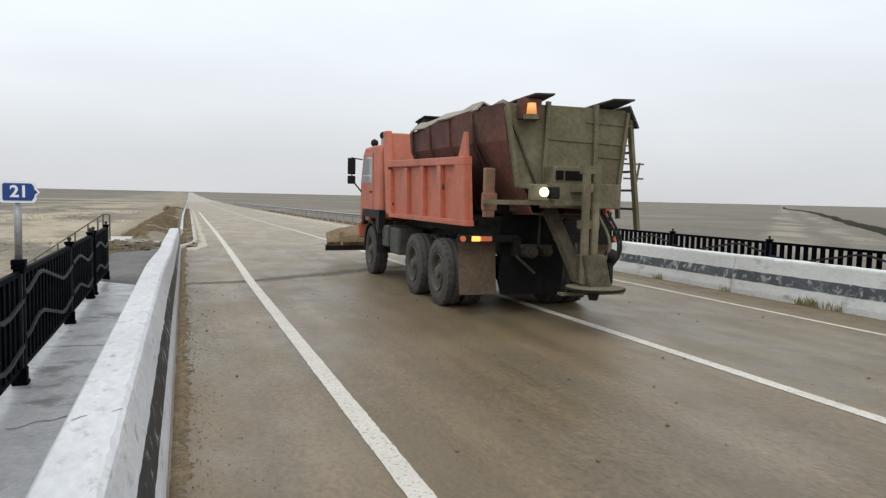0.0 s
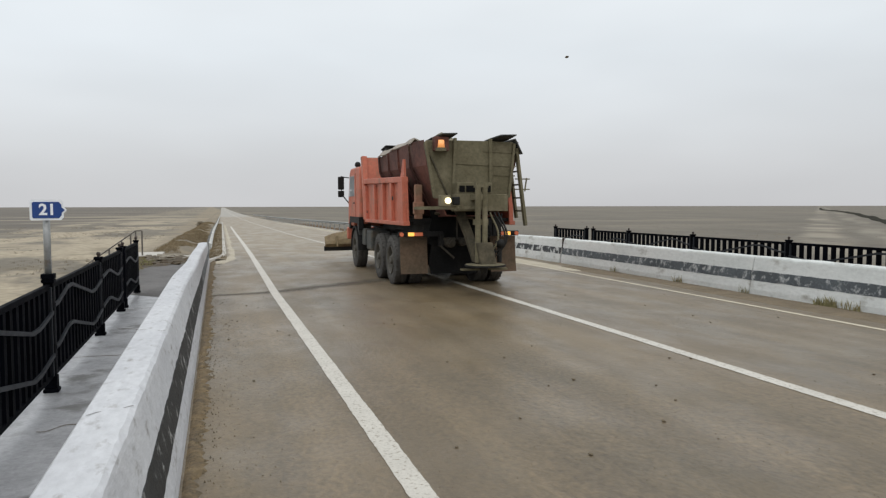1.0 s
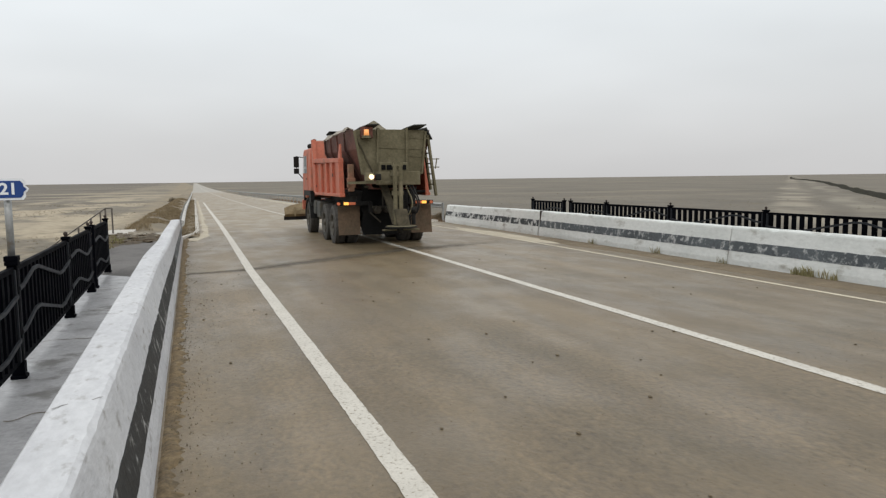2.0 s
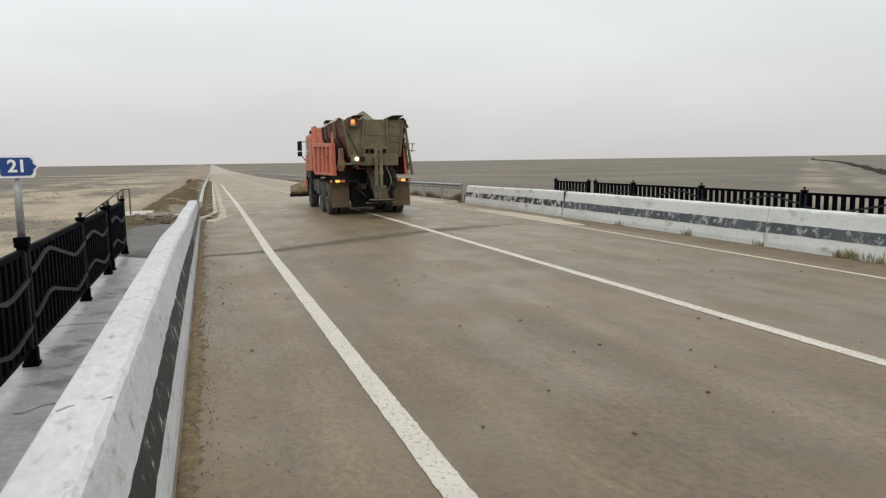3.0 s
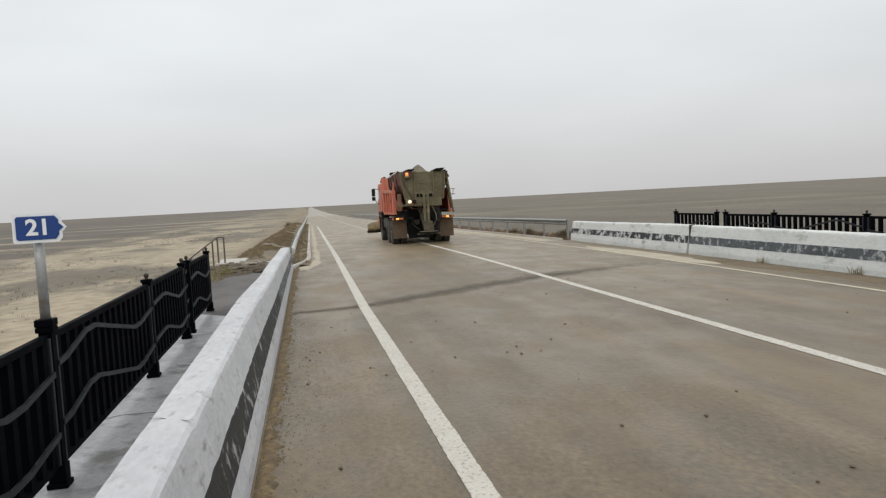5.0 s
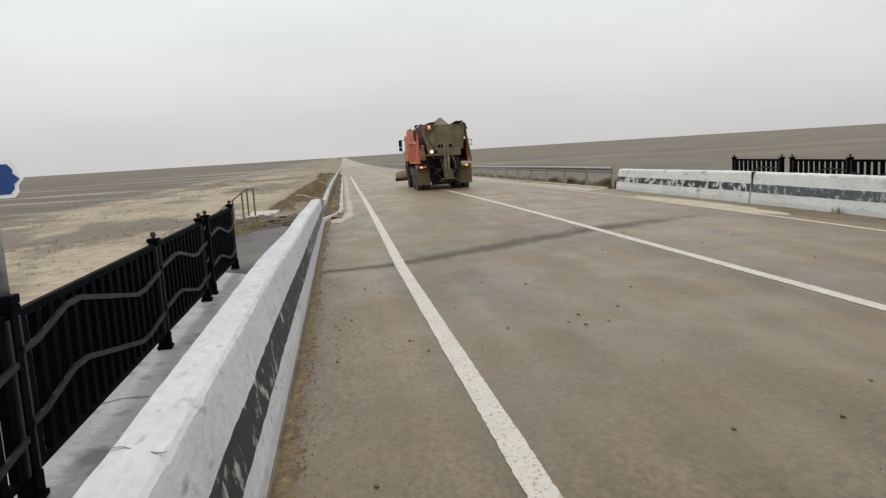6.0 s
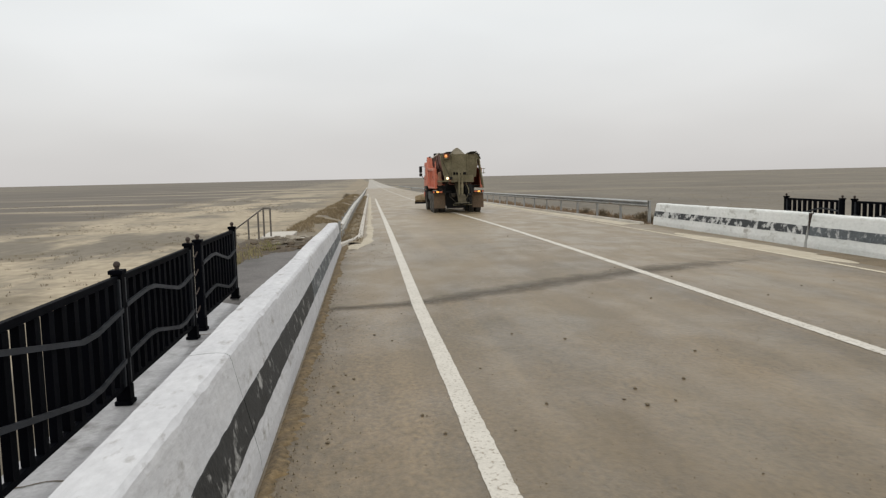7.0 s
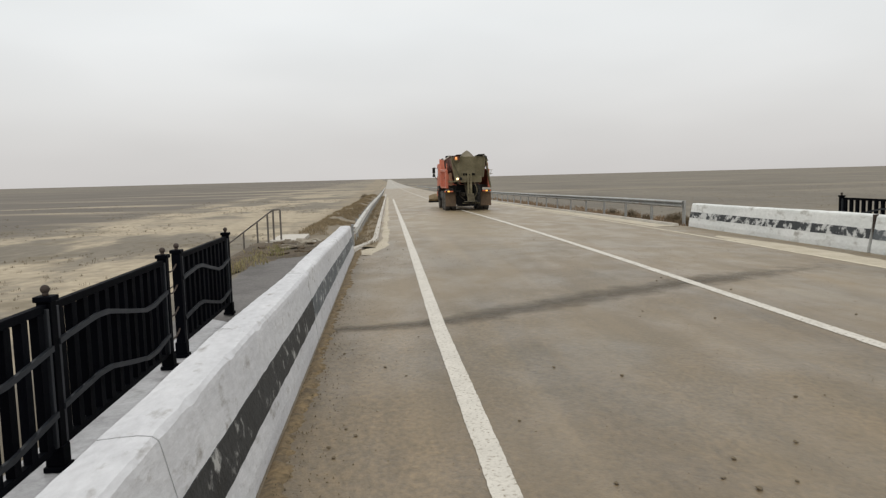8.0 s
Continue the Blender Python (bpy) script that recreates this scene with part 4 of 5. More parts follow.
def rear_gear(truck_ob):
    """Platform, lamp, lift column, chute, spinner, hoses and curtains behind the hopper."""
    bm = bmesh.new()
    box(bm, 0.08, -2.04, 1.70, 1.02, 0.32, 0.32)
    box(bm, -0.07, -2.04, 1.96, 0.68, 0.32, 0.22)
    case = part("gear_case", bm, OLIVE, truck_ob, "dust-caked gear case with dark slots", bevel=0.015)
    for a, b in ((-0.365, -0.265), (-0.235, 0.02), (0.06, 0.24)):
        bm = bmesh.new()
        box(bm, (a + b) / 2, -2.203, 1.955, b - a, 0.03, 0.115)
        part("slot", bm, APRON, case, "dark slot in the case")
    bm = bmesh.new()
    box(bm, -0.065, -2.38, 1.80, 0.18, 0.40, 0.10)
    part("column_bracket", bm, OLIVE, case)
    bm = bmesh.new()
    bar(bm, (-1.06, -1.80, 1.60), (-0.40, -2.42, 1.61), 0.09, 0.06)
    bar(bm, (-0.50, -2.40, 1.61), (0.10, -2.20, 1.61), 0.09, 0.06)
    bar(bm, (-1.00, -1.40, 1.60), (-1.00, -1.85, 1.60), 0.06, 0.05)
    part("platform", bm, OLIVE, truck_ob)
    bm = bmesh.new()
    box(bm, -0.93, -1.38, 1.72, 0.15, 0.10, 0.66)
    box(bm, -0.93, -1.40, 1.60, 0.21, 0.08, 0.24)
    part("upright", bm, DUSTY_ORANGE, truck_ob, "dusty orange upright bracket", bevel=0.02)
    bm = bmesh.new()
    box(bm, -0.55, -2.03, 1.73, 0.20, 0.14, 0.20)
    lamp = part("work_lamp", bm, OLIVE, truck_ob, "lit round work lamp in a dusty housing", bevel=0.015, at=pose(-0.16, -0.38, 0))
    bm = bmesh.new()
    rod(bm, (-0.51, -2.10, 1.735), (-0.51, -2.135, 1.735), 0.056, 20)
    part("lens", bm, LAMP_WHITE, lamp, "glowing white lens", smooth=False)
    bm = bmesh.new()
    box(bm, -0.33, -2.04, 1.73, 0.13, 0.10, 0.15)
    part("second_lamp", bm, BLACK_METAL, truck_ob, "unlit dark lamp box", bevel=0.02, at=pose(-0.16, -0.36, 0))
    bm = bmesh.new()
    rod(bm, (-0.60, -1.96, 2.64), (-0.60, -1.96, 2.70), 0.10, 14)
    base = part("beacon", bm, OLIVE, truck_ob, "amber beacon at the hopper corner", at=pose(-0.08, -0.12, 0))
    bm = bmesh.new()
    rod(bm, (-0.60, -1.98, 2.70), (-0.60, -1.98, 2.84), 0.066, 16, 0.054)
    part("lens", bm, BEACON, base, "glowing amber lens", smooth=True)
    bm = bmesh.new()
    box(bm, -0.57, -1.84, 2.78, 0.28, 0.16, 0.26)
    part("guard", bm, DARK_RED, base, "dull red backing plate", bevel=0.01)
    # lift column
    bm = bmesh.new()
    for x in (0.17, 0.30):
        rod(bm, (x, -2.10, 0.62), (x, -2.10, 2.05), 0.052, 12)
    box(bm, 0.235, -2.08, 2.02, 0.24, 0.12, 0.10)
    box(bm, 0.235, -2.06, 1.35, 0.26, 0.10, 0.10)
    part("lift_column", bm, OLIVE, truck_ob, "dusty twin-tube lift column", at=pose(-0.30, -0.46, 0))
    # chute colour includes the shade it stands in under the hopper
    bm = bmesh.new()
    loft(bm, [[(-0.30, -1.78, 1.56), (-0.12, -1.78, 1.56), (-0.12, -1.60, 1.56), (-0.30, -1.60, 1.56)], [(-0.20, -2.08, 1.10), (-0.04, -2.08, 1.10), (-0.04, -1.92, 1.10), (-0.20, -1.92, 1.10)], [(-0.17, -2.50, 0.62), (-0.03, -2.50, 0.62), (-0.03, -2.34, 0.62), (-0.17, -2.34, 0.62)]])
    part("chute", bm, GRIME_SHADE, truck_ob, "grimy sand chute with the hopper's shade in its colour", bevel=0.01)
    bm = bmesh.new()
    loft(bm, [[(0.02, -2.28, 0.98), (0.33, -2.28, 0.98), (0.33, -2.06, 0.98), (0.02, -2.06, 0.98)], [(0.08, -2.36, 0.58), (0.38, -2.36, 0.58), (0.38, -2.06, 0.58), (0.08, -2.06, 0.58)]])
    part("spout", bm, GRIME_SHADE, truck_ob, bevel=0.015, at=pose(-0.20, -0.36, 0))
    bm = bmesh.new()
    rod(bm, (0.16, -2.32, 0.545), (0.16, -2.32, 0.57), 0.37, 28)
    disc = part("spinner", bm, BLACK_METAL, truck_ob, "dusty spreading disc with vanes", at=pose(-0.19, -0.35, 0.02))
    bm = bmesh.new()
    rod(bm, (0.16, -2.32, 0.571), (0.16, -2.32, 0.578), 0.35, 28)
    part("cover_plate", bm, OLIVE, disc, "pale dusty cover plate")
    bm = bmesh.new()
    rod(bm, (0.12, -2.36, 0.42), (0.12, -2.36, 0.545), 0.05, 12, 0.09)
    part("motor", bm, BLACK_METAL, disc)
    bm = bmesh.new()
    bar(bm, (-0.25, -2.2, 0.50), (0.62, -2.2, 0.50), 0.12, 0.03)
    part("spinner_shield", bm, OLIVE, truck_ob, at=pose(-0.19, -0.34, 0))
    # hoses and cylinders
    for k, (x, r) in enumerate(((0.42, 0.10), (0.50, 0.15), (0.58, 0.11))):
        cu = bpy.data.curves.new("hose", "CURVE")
        cu.dimensions, cu.bevel_depth, cu.bevel_resolution = "3D", 0.018, 2
        sp = cu.splines.new("BEZIER")
        pts = [(x, -1.95, 1.52), (x + r, -2.12, 1.05), (x - 0.08, -2.10, 0.72)]
        sp.bezier_points.add(2)
        for bp, p in zip(sp.bezier_points, pts):
            bp.co, bp.handle_left_type, bp.handle_right_type = p, "AUTO", "AUTO"
        tmp = new("hose", cu)
        me = bpy.data.meshes.new_from_object(tmp.evaluated_get(bpy.context.evaluated_depsgraph_get()))
        bpy.data.objects.remove(tmp)
        me.materials.clear()
        me.materials.append(BLACK_METAL if k else OLIVE)
        part("hose", me, None, truck_ob, "hydraulic hose", at=pose(-0.20, -0.28, 0))
    bm = bmesh.new()
    for x in (0.44, 0.56):
        rod(bm, (x, -2.06, 0.60), (x, -2.06, 0.92), 0.045, 10)
    ball(bm, 0.56, -2.08, 0.95, 0.09)
    part("hydraulic_motor", bm, BLACK_METAL, truck_ob, at=pose(-0.20, -0.30, 0))
    bm = bmesh.new()
    box(bm, 0.55, -1.86, 1.26, 0.16, 0.10, 0.36)
    bar(bm, (0.32, -1.85, 1.50), (0.44, -1.85, 1.10), 0.03, 0.03)
    bar(bm, (0.66, -1.85, 1.50), (0.60, -1.85, 1.08), 0.03, 0.03)
    part("valve_block", bm, BLACK_METAL, truck_ob, bevel=0.01, at=pose(-0.16, -0.26, 0))
    # apron and undergear
    bm = bmesh.new()
    loft(bm, [[(-0.62 + 0.03 * math.sin(k * 1.9), -1.10 - 0.02 * math.sin(k), 1.56 - 0.18 * k), (-0.28, -1.13, 1.56 - 0.18 * k), (0.30, -1.20 + 0.02 * math.cos(k * 2), 1.56 - 0.18 * k)] for k in range(8)], close=False)
    part("apron", bm, APRON, truck_ob, "black rubber apron").modifiers.new("thick", "SOLIDIFY").thickness = 0.015
    for x, z, r in ((-0.27, 0.92, 0.105), (-0.03, 0.93, 0.085)):
        bm = bmesh.new()
        rod(bm, (x, -1.18, z), (x, -1.42, z), r, 16, r * 0.8)
        rod(bm, (x, -1.42, z), (x, -1.47, z), r * 0.5, 10)
        box(bm, x, -1.28, z + r * 0.7, r * 2.3, 0.10, 0.05)
        part("drive_motor", bm, GRIME_DIM, truck_ob, "grimy hydraulic drive motor, darkened to look dimly lit", bevel=0.008)
    for p, q, w, mat in (((0.02, -1.45, 1.12), (0.30, -1.62, 0.84), 0.045, GRIME_DIM), ((-0.13, -1.32, 1.54), (-0.13, -1.30, 1.02), 0.035, GRIME_DIM), ((-0.58, -1.30, 1.50), (0.18, -1.42, 1.40), 0.05, GRIME_SHADE), ((-0.45, -1.25, 0.86), (-0.20, -1.35, 0.62), 0.04, GRIME_DIM)):
        bm = bmesh.new()
        rod(bm, p, q, w / 2, 10)
        part("pipe", bm, mat, truck_ob)
    bm = bmesh.new()
    box(bm, -0.3, -1.05, 1.32, 1.3, 0.10, 0.10)
    box(bm, 0.3, -1.10, 0.85, 0.10, 0.10, 0.9)
    part("rear_crossbar", bm, BLACK_METAL, truck_ob)
    bm = bmesh.new()
    bar(bm, (0.88, -1.88, 2.74), (1.10, -1.82, 1.26), 0.065, 0.055)
    bar(bm, (0.90, -1.42, 2.74), (1.12, -1.30, 1.40), 0.055, 0.055)
    for k in range(5):
        u = 0.12 + k * 0.19
        bar(bm, (0.88 + 0.20 * u, -1.87 + 0.05 * u, 2.72 - 1.34 * u), (0.90 + 0.20 * u, -1.42 + 0.10 * u, 2.72 - 1.34 * u), 0.03, 0.03)
    part("ladder", bm, OLIVE, truck_ob, "dust-caked slanting side ladder")
    bm = bmesh.new()
    for z in (2.16, 1.96):
        bar(bm, (0.92, -1.72, z), (1.22, -1.74, z), 0.022, 0.022)
    bar(bm, (1.16, -1.73, 2.18), (1.12, -1.73, 1.92), 0.022, 0.022)
    part("hand_rail", bm, OLIVE, truck_ob)


def cab(truck_ob):
    bm = bmesh.new()
    prism(bm, [(4.02, 1.18), (4.02, 2.55), (4.10, 2.66), (5.45, 2.66), (5.62, 2.55), (5.86, 1.90), (5.88, 1.10), (5.02, 1.10), (4.95, 1.18)], "x", -1.20, 1.20)
    ob = part("cab", bm, ORANGE, truck_ob, "faded orange cab-over cab", bevel=0.05)
    ob.matrix_basis = pose(0, -0.42, 0)
    for sg in (-1, 1):
        bm = bmesh.new()
        prism(bm, [(4.62, 1.20), (4.62, 2.52), (5.48, 2.52), (5.72, 1.90), (5.74, 1.20)], "x", *sorted((sg * 1.195, sg * 1.215)))
        door = part("door", bm, ORANGE, ob, bevel=0.01)
        bm = bmesh.new()
        prism(bm, [(4.72, 1.90), (4.72, 2.44), (5.42, 2.44), (5.62, 1.90)], "x", *sorted((sg * 1.21, sg * 1.222)))
        part("window", bm, SKYLIT_WINDOW, door, "side window glass with pale sky light in its colour")
        bm = bmesh.new()
        box(bm, sg * 1.225, 4.75, 1.72, 0.03, 0.14, 0.03)
        part("handle", bm, BLACK_METAL, door)
        bm = bmesh.new()
        loft(bm, [[(sg * 0.92, 4.75 + 0.60 * math.cos(a), 0.50 + 0.62 * math.sin(a)), (sg * 1.22, 4.75 + 0.60 * math.cos(a), 0.50 + 0.62 * math.sin(a)), (sg * 1.22, 4.75 + 0.56 * math.cos(a), 0.50 + 0.58 * math.sin(a))] for a in [math.pi * k / 12 for k in range(13)]], close=False)
        part("mudguard", bm, BLACK_METAL, ob).modifiers.new("thick", "SOLIDIFY").thickness = 0.02
        bm = bmesh.new()
        bar(bm, (sg * 1.20, 5.70, 2.42), (sg * 1.38, 5.95, 2.46), 0.025, 0.025)
        bar(bm, (sg * 1.20, 5.76, 1.72), (sg * 1.38, 5.95, 1.98), 0.025, 0.025)
        bar(bm, (sg * 1.38, 5.95, 1.95), (sg * 1.38, 5.95, 2.48), 0.025, 0.025)
        arm = part("mirror_arm", bm, BLACK_METAL, ob)
        bm = bmesh.new()
        box(bm, sg * 1.39, 5.94, 2.28, 0.17, 0.07, 0.36)
        box(bm, sg * 1.39, 5.94, 1.98, 0.17, 0.07, 0.18)
        part("mirror", bm, BLACK_METAL, arm, "tall black mirror housing", bevel=0.02)
    for x, y, z in ((-1.00, 5.42, 2.74), (-0.92, 4.95, 2.87)):
        bm = bmesh.new()
        rod(bm, (x, y, 2.62), (x, y, z - 0.02), 0.05, 10)
        post = part("lamp_post", bm, TARP, ob, "pale lamp bracket")
        bm = bmesh.new()
        ball(bm, x, y, z + 0.03, 0.085, 1.0, 0.8, 1.0)
        part("roof_lamp", bm, BLACK_METAL, post, "round black roof lamp", smooth=True)
    bm = bmesh.new()
    prism(bm, [(3.95, 2.66), (5.0, 2.66), (4.9, 2.76), (4.25, 2.90), (3.95, 2.88)], "x", -0.98, 0.98)
    part("roof_deflector", bm, TARP, ob, "pale dusty roof board", bevel=0.02)
    bm = bmesh.new()
    rod(bm, (0.0, 3.9, 2.6), (0.0, 3.9, 3.10), 0.012, 6)
    part("aerial", bm, BLACK_METAL, ob)
    for sg in (-1, 1):
        bm = bmesh.new()
        prism(bm, [(4.00, 1.02), (4.00, 1.36), (5.50, 1.36), (5.62, 1.02), (5.42, 1.02), (5.36, 1.20), (4.28, 1.20), (4.22, 1.02)], "x", *sorted((sg * 1.10, sg * 1.225)))
        part("wheel_arch", bm, BLACK_METAL, ob, "black plastic wheel arch")
    # black panel added behind the cab so the gap to the bed reads dark
    bm = bmesh.new()
    box(bm, 0, 3.90, 1.75, 2.0, 0.12, 1.1)
    part("cab_back_frame", bm, BLACK_METAL, ob)
    bm = bmesh.new()
    box(bm, 0, 5.55, 0.88, 2.44, 0.16, 0.34)
    part("bumper", bm, ORANGE, truck_ob, bevel=0.03)


def plough(truck_ob):
    """Front snow plough blade, wider than the truck."""
    bm = bmesh.new()
    rows = []
    for k in range(13):
        x = -1.66 + k * 3.16 / 12
        y = 7.20 + (x + 1.50) * 0.12
        flare = 0.10 * smooth01((-0.85 - x) / 0.5) + 0.10 * smooth01((-1.36 - x) / 0.3)
        rows.append([(x, y - 0.10, 0.38), (x, y - 0.20, 0.50), (x, y - 0.17, 0.70 - flare), (x, y - 0.02, 0.92 - flare), (x, y + 0.02, 0.91 - flare), (x, y - 0.12, 0.69 - flare), (x, y - 0.15, 0.50), (x, y - 0.05, 0.38)])
    loft(bm, rows)
    blade = part("plough", bm, PLOW, truck_ob, "muddy yellow-brown plough blade")
    bm = bmesh.new()
    bar(bm, (-1.68, 7.09, 0.36), (1.52, 7.46, 0.36), 0.07, 0.14)
    part("cutting_edge", bm, BLACK_METAL, blade, "dark cutting edge")
    for x in (-1.3, -0.6, 0.2, 1.0):
        bm = bmesh.new()
        bar(bm, (x, 6.98 + (x + 1.5) * 0.12, 0.42), (x, 7.05 + (x + 1.5) * 0.12, 0.74), 0.05, 0.10)
        part("rib", bm, PLOW, blade)
    bm = bmesh.new()
    for sg in (-1, 1):
        bar(bm, (sg * 0.45, 5.8, 0.62), (sg * 0.55, 7.3, 0.55), 0.10, 0.12)
        bar(bm, (sg * 0.75, 5.9, 1.0), (sg * 0.30, 7.3, 0.55), 0.05, 0.05)
    box(bm, 0, 6.0, 0.75, 1.2, 0.12, 0.5)
    part("plough_frame", bm, PLOW, truck_ob)


def build_truck():
    ob = thing("truck", "dusty orange six-wheel truck with sand spreader and plough", "truck")
    wheels = []
    for sg in (-1, 1):
        for y, dual in ((0.0, True), (1.32, True), (4.51, False)):
            wheels.append((wheel(ob, sg, y, dual), sg, y))
    for sg in (-1, 1):
        bm = bmesh.new()
        box(bm, sg * 0.42, 2.2, 0.98, 0.09, 6.9, 0.26)
        part("chassis_rail", bm, BLACK_METAL, ob)
        bm = bmesh.new()
        for y in (0.0, 1.32):
            box(bm, sg * 0.58, y, 0.80, 0.10, 1.1, 0.10)
        part("leaf_spring", bm, BLACK_METAL, ob)
    for y in (0.0, 1.32, 4.51):
        bm = bmesh.new()
        rod(bm, (-1.0, y, WHEEL_R), (1.0, y, WHEEL_R), 0.08, 10)
        if y < 3:
            ball(bm, 0, y, WHEEL_R, 0.24, 1, 1, 1)
        part("axle", bm, BLACK_METAL, ob, smooth=True)
    bm = bmesh.new()
    box(bm, -0.86, 2.85, 0.80, 0.50, 0.62, 0.50)
    part("fuel_tank", bm, CHASSIS, ob, "dusty grey-green tank", bevel=0.05)
    bm = bmesh.new()
    box(bm, -0.90, 3.45, 0.86, 0.46, 0.46, 0.42)
    part("battery_box", bm, CHASSIS, ob, bevel=0.03)
    bm = bmesh.new()
    box(bm, 0.86, 3.05, 0.80, 0.50, 1.1, 0.50)
    part("fuel_tank", bm, CHASSIS, ob, "dusty grey-green tank", bevel=0.05)
    bm = bmesh.new()
    prism(bm, [(3.85, 0.62), (4.02, 0.62), (4.06, 1.25), (3.70, 1.55), (3.60, 1.50), (3.88, 1.15)], "x", -1.18, -0.85)
    part("step_bracket", bm, CHASSIS, ob, "grey mudguard stay behind the cab", bevel=0.015)
    bm = bmesh.new()
    box(bm, 0, 0.55, 1.22, 1.5, 3.3, 0.22)
    box(bm, 0, 2.6, 1.20, 1.3, 1.4, 0.26)
    part("subframe", bm, BLACK_METAL, ob)
    bm = bmesh.new()
    box(bm, 0, 2.9, 0.72, 0.9, 1.9, 0.42)
    rod(bm, (0, -0.1, 0.62), (0, 2.2, 0.72), 0.07, 10)
    part("gearbox", bm, BLACK_METAL, ob)
    bm = bmesh.new()
    box(bm, 0.12, -0.95, 0.95, 0.95, 0.16, 0.5)
    box(bm, -0.25, -0.62, 0.80, 0.30, 0.34, 0.34)
    part("spreader_gear", bm, BLACK_METAL, ob, bevel=0.02)
    bm = bmesh.new()
    box(bm, 0, 1.03, 1.36, 2.10, 4.2, 0.06)
    part("bed_floor", bm, BLACK_METAL, ob)
    for sg in (-1, 1):
        bed_side(ob, sg)
    bm = bmesh.new()
    prism(bm, [(3.08, 1.30), (3.24, 1.30), (3.52, 2.86), (3.40, 2.86)], "x", -1.14, 1.14)
    bulk = part("bulkhead", bm, ORANGE, ob, "faded orange front bulkhead", bevel=0.012)
    for sg in (-1, 1):
        bm = bmesh.new()
        prism(bm, [(3.00, 1.30), (3.26, 1.30), (3.58, 2.90), (3.34, 2.90)], "x", *sorted((sg * 1.05, sg * 1.17)))
        part("corner_post", bm, ORANGE, bulk, bevel=0.015)
    hopper(ob)
    rear_gear(ob)
    for sg in (-1, 1):
        bm = bmesh.new()
        loft(bm, [[(sg * 0.66, -0.76 - 0.02 * k * k / 4, 1.03 - 0.18 * k), (sg * 0.93, -0.775 - 0.02 * k * k / 4, 1.03 - 0.18 * k), (sg * 1.21, -0.76 - 0.02 * k * k / 4, 1.03 - 0.18 * k)] for k in range(5)], close=False)
        flap = part("mudflap", bm, FLAP, ob, "muddy brown rubber mudflap", at=pose(0, -0.26, 0))
        flap.modifiers.new("thick", "SOLIDIFY").thickness = 0.018
        bm = bmesh.new()
        box(bm, sg * 0.93, -0.79, 0.96, 0.44, 0.03, 0.03)
        part("clamp_strip", bm, FLAP, flap)
        bm = bmesh.new()
        box(bm, sg * 0.80, -0.74, 1.12, 0.90, 0.06, 0.10)
        box(bm, sg * 0.45, -0.50, 1.12, 0.10, 0.50, 0.10)
        carrier = part("light_carrier", bm, BLACK_METAL, ob, bevel=0.01, at=pose(-0.03, -0.42, -0.03))
        bm = bmesh.new()
        box(bm, sg * 1.00, -0.79, 1.12, 0.12, 0.05, 0.07)
        part("indicator", bm, LAMP_AMBER, carrier, "lit amber indicator", bevel=0.01)
        bm = bmesh.new()
        box(bm, sg * 0.85, -0.79, 1.12, 0.16, 0.05, 0.07)
        part("tail_lamp", bm, RED_GLOW, carrier, "red tail lamp", bevel=0.01)
        # the reflector has no bulb; its faint glow comes from the lamp material
        bm = bmesh.new()
        rod(bm, (sg * 1.19, -0.77, 1.12), (sg * 1.19, -0.81, 1.12), 0.04, 12)
        part("reflector", bm, RED_GLOW, carrier, "round red reflector given a faint glow")
    cab(ob)
    plough(ob)
    return ob, wheels


truck, truck_wheels = build_truck()


# ---- verges, debris and small things ----
GRASS = material("dry_grass", (0.265, 0.205, 0.122), 0.9, var=0.5, grain=6, blotch=0.45, tint=(0.155, 0.118, 0.070), bump=0)
CONCRETE_PALE = material("pale_concrete", (0.50, 0.47, 0.42), 0.8, var=0.15, grain=25, blotch=1.5, bump=0.4)
VERGE_DIRT = material("verge_soil", (0.20, 0.16, 0.105), 0.95, var=0.35, grain=18, blotch=1.2, tint=(0.21, 0.17, 0.11), bump=1.0)
GRASS_GREEN = material("yellow_green_grass", (0.21, 0.20, 0.085), 0.9, var=0.4, grain=6, blotch=0.8, tint=(0.27, 0.22, 0.12), bump=0)
WEED = material("russet_dry_weeds", (0.26, 0.185, 0.115), 0.9, var=0.5, grain=6, blotch=0.5, tint=(0.17, 0.115, 0.072), bump=0)
STEM = material("dry_weed_stems", (0.17, 0.13, 0.08), 0.9, var=0.35, grain=8, blotch=2, bump=0)
STONE = material("road_grit", (0.16, 0.125, 0.08), 0.9, var=0.4, grain=20, blotch=4, bump=0.3)


def strip(name, side_a, side_b, z_of, ys, mat, label, category, lift=0.012):
    """A low uneven strip of loose material along the road, thin at both sides."""
    bm = bmesh.new()
    rows = []
    for y in ys:
        a, b = side_a(y), side_b(y)
        row = []
        for k in range(7):
            u = k / 6
            x = a + (b - a) * u
            h = lift * (math.sin(math.pi * u) ** 0.7) * (0.7 + 0.6 * noise.noise(Vector((x * 5, y * 3, 2)))) - 0.002
            row.append((x + road_x(y), y, z_of(x, y) + h))
        rows.append(row)
    loft(bm, rows, close=False)
    return tagged(new(name, done(bm, name, mat, smooth=True)), label, category, kind="structure")


